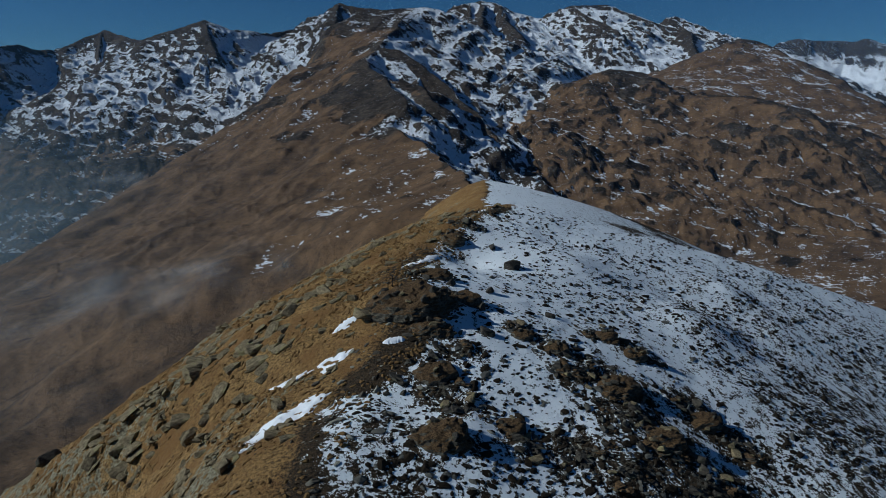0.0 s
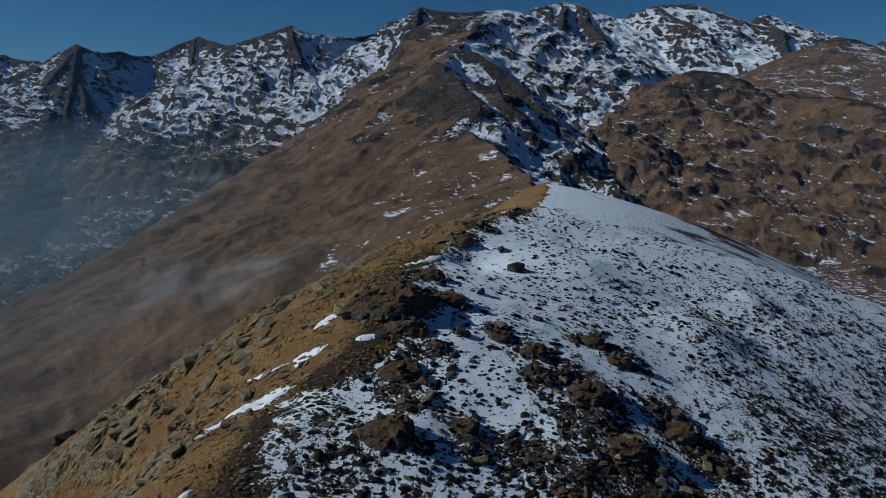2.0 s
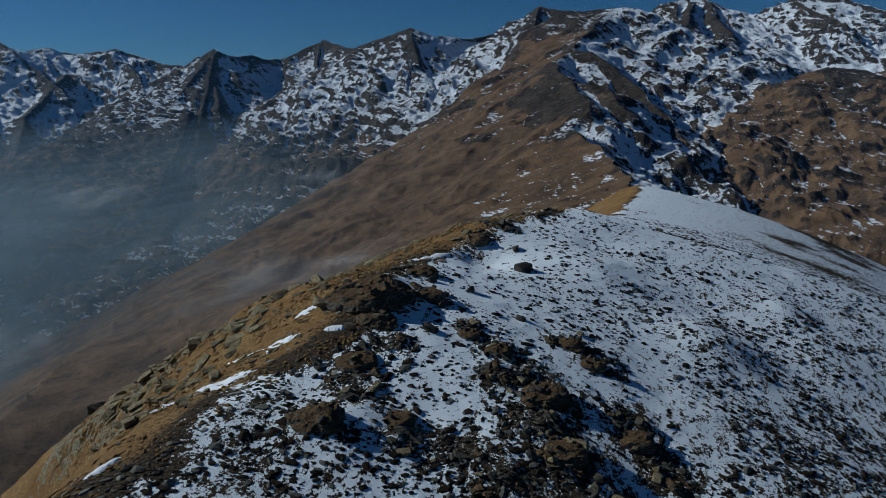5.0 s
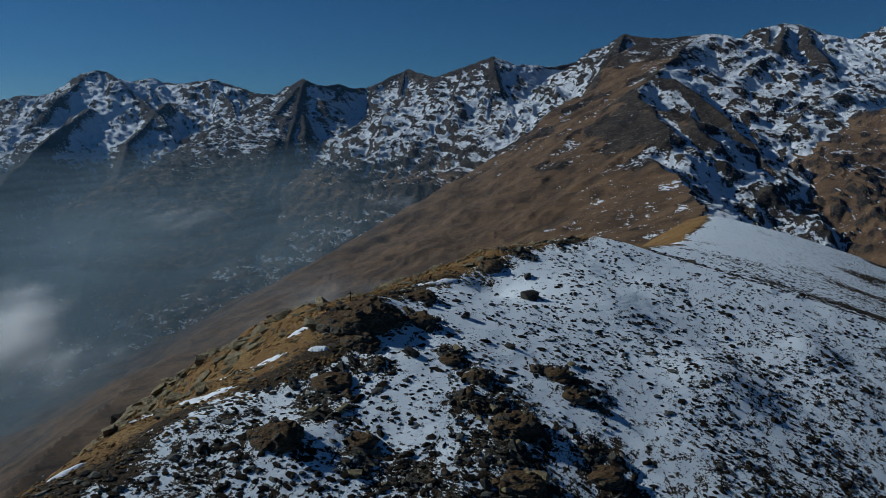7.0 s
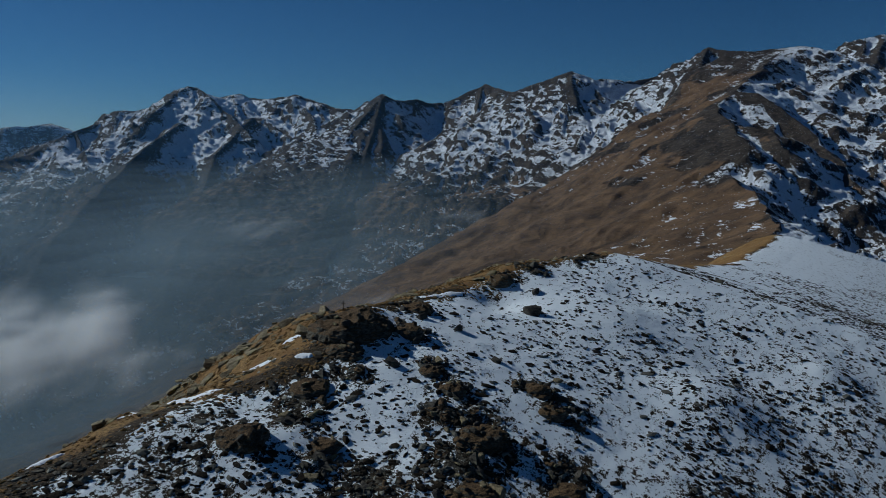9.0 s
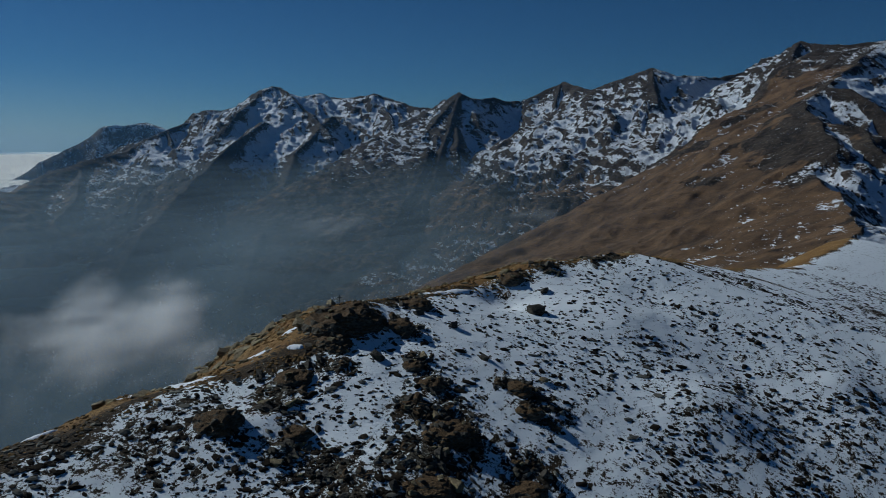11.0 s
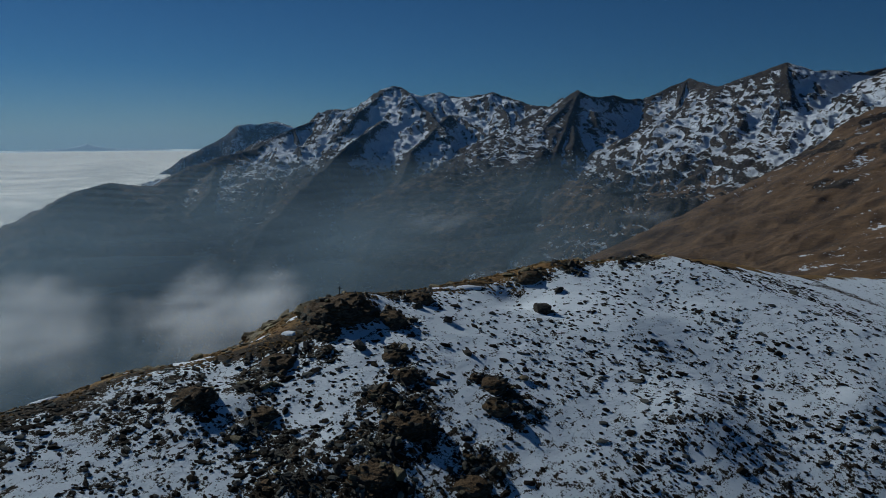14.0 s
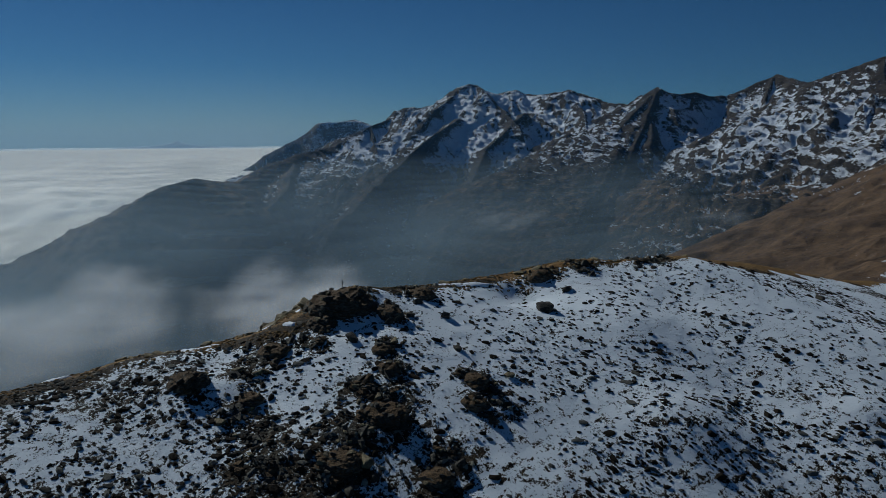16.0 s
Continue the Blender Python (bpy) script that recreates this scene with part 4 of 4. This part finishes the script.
def scatter(name, template, spots, sizes, flat, material, label, category, jitter, seed):
    """Many small clumps of one kind, joined."""
    r = np.random.default_rng(seed)
    bm = bmesh.new()
    bmesh.ops.create_icosphere(bm, subdivisions=template, radius=1.0)
    base = np.array([v.co for v in bm.verts])
    faces = np.array([[v.index for v in f.verts] for f in bm.faces])
    bm.free()
    n = len(spots)
    turn = r.normal(radians(28), 0.5, n)
    shape = base[None] * (1 + jitter * r.uniform(-1, 1, (n, len(base), 1))) * np.stack([sizes * r.uniform(0.9, 1.7, n), sizes * r.uniform(0.6, 1.0, n), sizes * flat * r.uniform(0.6, 1.3, n)], -1)[:, None]
    c, s = np.cos(turn)[:, None], np.sin(turn)[:, None]
    x, y = c * shape[..., 0] - s * shape[..., 1] + spots[:, :1], s * shape[..., 0] + c * shape[..., 1] + spots[:, 1:2]
    z = near_height(x, y) + shape[..., 2] + 0.15 * sizes[:, None] * flat
    every = (faces[None] + (np.arange(n) * len(base))[:, None, None]).reshape(-1, 3)
    me = mesh_of(name, np.stack([x, y, z], -1).reshape(-1, 3), every, material, smooth=False)
    tagged(new(name, me), label, category, kind="stuff")


def sow(count, x0, x1, y0, y1, chance, seed):
    r = np.random.default_rng(seed)
    p = np.stack([r.uniform(x0, x1, count), r.uniform(y0, y1, count)], -1)
    return p[r.random(count) < chance(p[:, 0], p[:, 1])]


def tuft_chance(x, y):
    inside = x - np.interp(y, EDGE_Y, EDGE_X)
    clump = np.clip(0.5 + 1.15 * fbm(x, y, 7, 4, 77), 0, 1)
    slope = 0.26 + 0.95 * np.clip((inside - 12) / 70, 0, 1) * np.clip((55 - y) / 90, 0, 1) + 0.55 * np.clip((-36 - y) / 30, 0, 1)
    return np.clip((inside > -3) * clump * slope + 0.22 * bareness(x, y), 0, 1)


spots = sow(62000, -22, 125, -100, 85, tuft_chance, 1)
size_rng = np.random.default_rng(9)
scatter("snow_tufts", 1, spots, 0.11 + 0.28 * size_rng.random(len(spots)) ** 1.8, 0.5, SHRUB, "dark grass tufts and stones poking through snow", "tufts", 0.5, 3)
spots = sow(13000, -20, 118, -100, 75, tuft_chance, 2)
scatter("dwarf_shrubs", 1, spots, 0.28 + 0.44 * size_rng.random(len(spots)) ** 2.2, 0.5, SHRUB, "dark dwarf shrubs and stones in thin snow", "shrubs", 0.4, 4)


def saddle_chance(x, y):
    inside = x - np.interp(y, EDGE_Y, EDGE_X)
    return np.clip((inside > 4) * (0.05 + 0.9 * np.clip(fbm(0.6 * x, y, 22, 4, 78), 0, 1) + 0.5 * np.clip((inside - 40) / 80, 0, 1)), 0, 1)


spots = sow(9000, 28, 190, 78, 270, saddle_chance, 21)
scatter("saddle_tufts", 1, spots, 0.25 + 0.5 * size_rng.random(len(spots)) ** 2.0, 0.4, SHRUB, "dark tufts and stones in the wind-packed snow of the saddle", "tufts", 0.45, 22)


def rubble_chance(x, y):
    inside = x - np.interp(y, EDGE_Y, EDGE_X)
    band = np.exp(-(((inside + 4) / 6) ** 2)) * np.clip((20 - y) / 20, 0, 1)
    return np.clip(0.6 * band * np.clip(0.3 + 1.5 * fbm(x, y, 5, 4, 79), 0, 1) + 0.4 * bareness(x, y), 0, 1)


spots = sow(16000, -30, 50, -100, 60, rubble_chance, 12)
scatter("rubble", 1, spots, 0.14 + 0.42 * size_rng.random(len(spots)) ** 3, 0.65, RUBBLE, "broken stones in dark turf along the crest", "rubble", 0.45, 13)


def straw_chance(x, y):
    inside = x - np.interp(y, EDGE_Y, EDGE_X)
    return np.clip((inside < 1) * np.clip(0.4 + 1.2 * fbm(x, y, 6, 3, 88), 0, 1), 0, 1)


spots = sow(22000, -75, 14, -105, 60, straw_chance, 5)
scatter("tussocks", 1, spots, 0.16 + 0.22 * size_rng.random(len(spots)), 0.7, STRAW, "golden dry grass tussocks", "grass", 0.35, 6)


# ---- the summit cross ----
def beam(name, sx, sy, sz, where, parent, bevel=0.02):
    bm = bmesh.new()
    bmesh.ops.create_cube(bm, size=1.0)
    bmesh.ops.scale(bm, vec=(sx, sy, sz), verts=bm.verts)
    bmesh.ops.bevel(bm, geom=bm.edges[:], offset=bevel, segments=2, affect="EDGES")
    me = bpy.data.meshes.new(name)
    bm.to_mesh(me)
    bm.free()
    me.materials.append(DARK_WOOD)
    ob = new(name, me)
    ob.parent, ob.location = parent, where
    return ob


DARK_WOOD = plain_material("dark_weathered_wood", (0.030, 0.026, 0.022))
CROSS_X, CROSS_Y = -9.2, -31.6
knoll = CRAGGY[0]
knoll_top = max((knoll.matrix_world @ v.co).z for v in knoll.data.vertices if math.hypot(v.co.x + knoll.location.x - CROSS_X, v.co.y + knoll.location.y - CROSS_Y) < 0.8)
cross = tagged(new("summit_cross"), "small dark wooden cross on the rock knoll", "cross")
cross.location = (CROSS_X, CROSS_Y, knoll_top - 0.1)
cross.rotation_euler = (0, 0, radians(24))
beam("post", 0.13, 0.13, 1.95, (0, 0, 0.9), cross)
beam("crossbeam", 0.95, 0.11, 0.12, (0, 0, 1.38), cross)
beam("foot_wedge", 0.34, 0.30, 0.22, (0, 0, 0.06), cross, 0.05)

scene.cycles.transparent_max_bounces = 128


# ---- mist in the valley, clouds, the sea of clouds and the last horizon ----
def mist():
    """Thin level veils, denser downwards, over the deep valley; one piece."""
    rr, aa = np.meshgrid(260 * (3600 / 260) ** np.linspace(0, 1, 70), np.radians(np.arange(-112, 32, 1.2)), indexing="ij")
    x, y = HUB_X + rr * np.sin(aa), HUB_Y + rr * np.cos(aa)
    west = np.clip((-x - 380 - 0.10 * (y - 600)) / 520, 0, 1) + 0.20 * np.clip((-x + 60) / 300, 0, 1) + 1.1 * np.clip((-x - 1100) / 600, 0, 1)
    all_v, all_f, all_t = [], [], []
    for k, (z, thick) in enumerate([(-82, 0.008), (-94, 0.014), (-107, 0.02), (-121, 0.026), (-136, 0.033), (-152, 0.04), (-170, 0.05), (-190, 0.06), (-212, 0.07), (-236, 0.08),
                                      (-264, 0.125), (-306, 0.15), (-354, 0.18), (-408, 0.22), (-468, 0.3), (-535, 0.5)]):
        n = fbm(x + 60 * k, y - 40 * k, 620, 4, 200)
        t = thick * west * np.clip(0.9 + 1.2 * n, 0.15, 2.0)
        edge = np.clip((rr - 260) / 200, 0, 1) * np.clip((np.interp(np.degrees(aa), [-80, -66, -50], [1750, 2300, 3000]) - rr) / 500, 0, 1)
        all_v.append(np.stack([x, y, z + 34 * fbm(x + 40 * k, y, 420, 3, 300)], -1).reshape(-1, 3))
        all_f.append(grid_faces(*x.shape)[:, ::-1] + k * x.size)
        all_t.append(np.clip(t * edge, 0, 1).ravel())
    me = mesh_of("valley_mist", np.concatenate(all_v), np.concatenate(all_f), MIST, thick=np.concatenate(all_t))
    tagged(new("valley_mist", me), "thin blue-grey mist filling the deep valley", "mist", kind="stuff")


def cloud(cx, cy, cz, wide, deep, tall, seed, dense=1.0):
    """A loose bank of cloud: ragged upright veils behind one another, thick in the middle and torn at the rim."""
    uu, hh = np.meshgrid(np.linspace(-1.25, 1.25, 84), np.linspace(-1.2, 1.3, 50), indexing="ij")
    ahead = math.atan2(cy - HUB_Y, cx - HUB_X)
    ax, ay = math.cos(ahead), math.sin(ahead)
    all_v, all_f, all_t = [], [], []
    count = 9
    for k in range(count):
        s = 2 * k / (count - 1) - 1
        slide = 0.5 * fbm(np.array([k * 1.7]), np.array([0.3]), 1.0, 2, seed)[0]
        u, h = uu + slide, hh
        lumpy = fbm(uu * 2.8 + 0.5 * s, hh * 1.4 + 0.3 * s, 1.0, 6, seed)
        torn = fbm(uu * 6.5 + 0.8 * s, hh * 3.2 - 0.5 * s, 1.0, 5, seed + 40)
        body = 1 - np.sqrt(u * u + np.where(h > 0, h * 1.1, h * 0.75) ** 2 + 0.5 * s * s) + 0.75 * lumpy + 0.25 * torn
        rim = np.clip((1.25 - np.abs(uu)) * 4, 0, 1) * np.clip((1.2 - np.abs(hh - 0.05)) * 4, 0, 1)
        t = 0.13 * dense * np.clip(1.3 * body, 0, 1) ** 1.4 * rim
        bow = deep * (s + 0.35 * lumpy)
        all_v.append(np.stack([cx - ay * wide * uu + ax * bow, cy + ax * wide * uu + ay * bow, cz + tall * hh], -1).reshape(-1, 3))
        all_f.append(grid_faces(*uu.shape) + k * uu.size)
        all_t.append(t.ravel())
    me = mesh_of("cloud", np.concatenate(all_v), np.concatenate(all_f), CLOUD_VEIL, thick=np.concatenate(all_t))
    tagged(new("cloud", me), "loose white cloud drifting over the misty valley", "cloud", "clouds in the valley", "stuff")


def sea_of_clouds():
    rr, aa = np.meshgrid(np.linspace(2500, 4935, 220), np.radians(np.arange(-118, -50, 0.3)), indexing="ij")
    x, y = HUB_X + rr * np.sin(aa), HUB_Y + rr * np.cos(aa)
    far = (4935 - rr) / 2435
    dip = np.radians(1.42 + 8.3 * far**1.25)
    billow = np.clip(far * 2.5, 0, 1) * ((26 + 50 * far) * fbm(x, y, 380, 5, 400) + (10 + 44 * far) * np.clip(fbm(x, y, 240, 5, 420), -0.1, 1))
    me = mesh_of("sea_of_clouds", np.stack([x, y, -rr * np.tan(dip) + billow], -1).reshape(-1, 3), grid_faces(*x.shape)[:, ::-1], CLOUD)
    tagged(new("sea_of_clouds", me), "white sea of clouds stretching to the horizon", "clouds", kind="backdrop")


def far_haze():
    """Added upright veils that glow as haze before the farthest land and the horizon."""
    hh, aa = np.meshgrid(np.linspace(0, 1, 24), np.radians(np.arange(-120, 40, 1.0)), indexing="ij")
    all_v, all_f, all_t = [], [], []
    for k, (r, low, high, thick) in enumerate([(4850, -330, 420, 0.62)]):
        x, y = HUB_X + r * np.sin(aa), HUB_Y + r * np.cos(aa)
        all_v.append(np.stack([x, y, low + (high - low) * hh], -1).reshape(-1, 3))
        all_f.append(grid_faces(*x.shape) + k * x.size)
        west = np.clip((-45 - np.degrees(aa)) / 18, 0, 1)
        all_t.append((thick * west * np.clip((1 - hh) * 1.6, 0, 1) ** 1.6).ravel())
    me = mesh_of("haze", np.concatenate(all_v), np.concatenate(all_f), HORIZON_GLOW, thick=np.concatenate(all_t))
    tagged(new("haze", me), "thin pale glowing haze veil above the sea of clouds", "haze", kind="backdrop")


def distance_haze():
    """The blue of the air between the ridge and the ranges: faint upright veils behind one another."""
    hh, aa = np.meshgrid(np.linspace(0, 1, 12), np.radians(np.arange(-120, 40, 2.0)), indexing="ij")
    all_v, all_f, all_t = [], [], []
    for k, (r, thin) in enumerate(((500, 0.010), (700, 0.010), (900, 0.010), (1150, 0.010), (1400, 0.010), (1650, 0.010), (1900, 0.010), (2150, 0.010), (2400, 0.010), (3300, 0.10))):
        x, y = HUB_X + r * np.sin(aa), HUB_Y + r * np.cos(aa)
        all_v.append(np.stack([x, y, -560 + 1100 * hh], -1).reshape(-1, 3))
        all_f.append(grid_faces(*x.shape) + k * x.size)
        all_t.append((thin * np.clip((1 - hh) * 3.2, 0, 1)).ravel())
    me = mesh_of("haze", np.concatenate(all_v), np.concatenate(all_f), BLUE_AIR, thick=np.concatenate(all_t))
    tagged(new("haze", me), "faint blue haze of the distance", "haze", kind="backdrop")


def last_horizon():
    """Far mountains that stand out of the sea of clouds, haze painted in as blue."""
    a = np.radians(np.arange(-73, -63, 0.05))
    deg = np.degrees(a)
    top = 10 + 16 * np.clip(fbm(deg, deg * 0, 2.5, 4, 500) + 0.3, 0, 1) + 42 * np.exp(-np.abs(deg + 68.6) / 0.45) + 22 * np.exp(-(((deg + 68.6) / 1.6) ** 2))
    top = 0.6 * top * np.clip((deg + 73) / 2, 0, 1) * np.clip((-63 - deg) / 2, 0, 1)
    rows = []
    for h, r in ((-0.6, 4880), (0.55, 4905), (1.0, 4925), (-0.6, 4940)):
        rows.append(np.stack([HUB_X + r * np.sin(a), HUB_Y + r * np.cos(a), -r * math.tan(radians(1.42)) + h * top], -1))
    v = np.stack(rows)
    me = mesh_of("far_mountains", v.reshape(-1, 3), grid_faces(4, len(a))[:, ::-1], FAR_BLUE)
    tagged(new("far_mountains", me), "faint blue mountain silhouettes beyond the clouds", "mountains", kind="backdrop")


MIST = vapour_material("valley_mist", (0.37, 0.475, 0.54), 1.5, 0.7, 0.003)
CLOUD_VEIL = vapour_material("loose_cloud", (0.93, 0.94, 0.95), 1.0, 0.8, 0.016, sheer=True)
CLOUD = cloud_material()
# emission brightens the air just above the cloud horizon
HORIZON_GLOW = vapour_material("glowing_horizon_haze", (0.40, 0.50, 0.57), glowing=True)
# aerial haze of the distance, put into the veils as a blue tint
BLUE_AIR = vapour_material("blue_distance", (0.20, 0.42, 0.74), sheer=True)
# pale blue of the distance haze painted into the base colour
FAR_BLUE = plain_material("haze_tinted_rock", (0.30, 0.40, 0.48))
mist()
sea_of_clouds()
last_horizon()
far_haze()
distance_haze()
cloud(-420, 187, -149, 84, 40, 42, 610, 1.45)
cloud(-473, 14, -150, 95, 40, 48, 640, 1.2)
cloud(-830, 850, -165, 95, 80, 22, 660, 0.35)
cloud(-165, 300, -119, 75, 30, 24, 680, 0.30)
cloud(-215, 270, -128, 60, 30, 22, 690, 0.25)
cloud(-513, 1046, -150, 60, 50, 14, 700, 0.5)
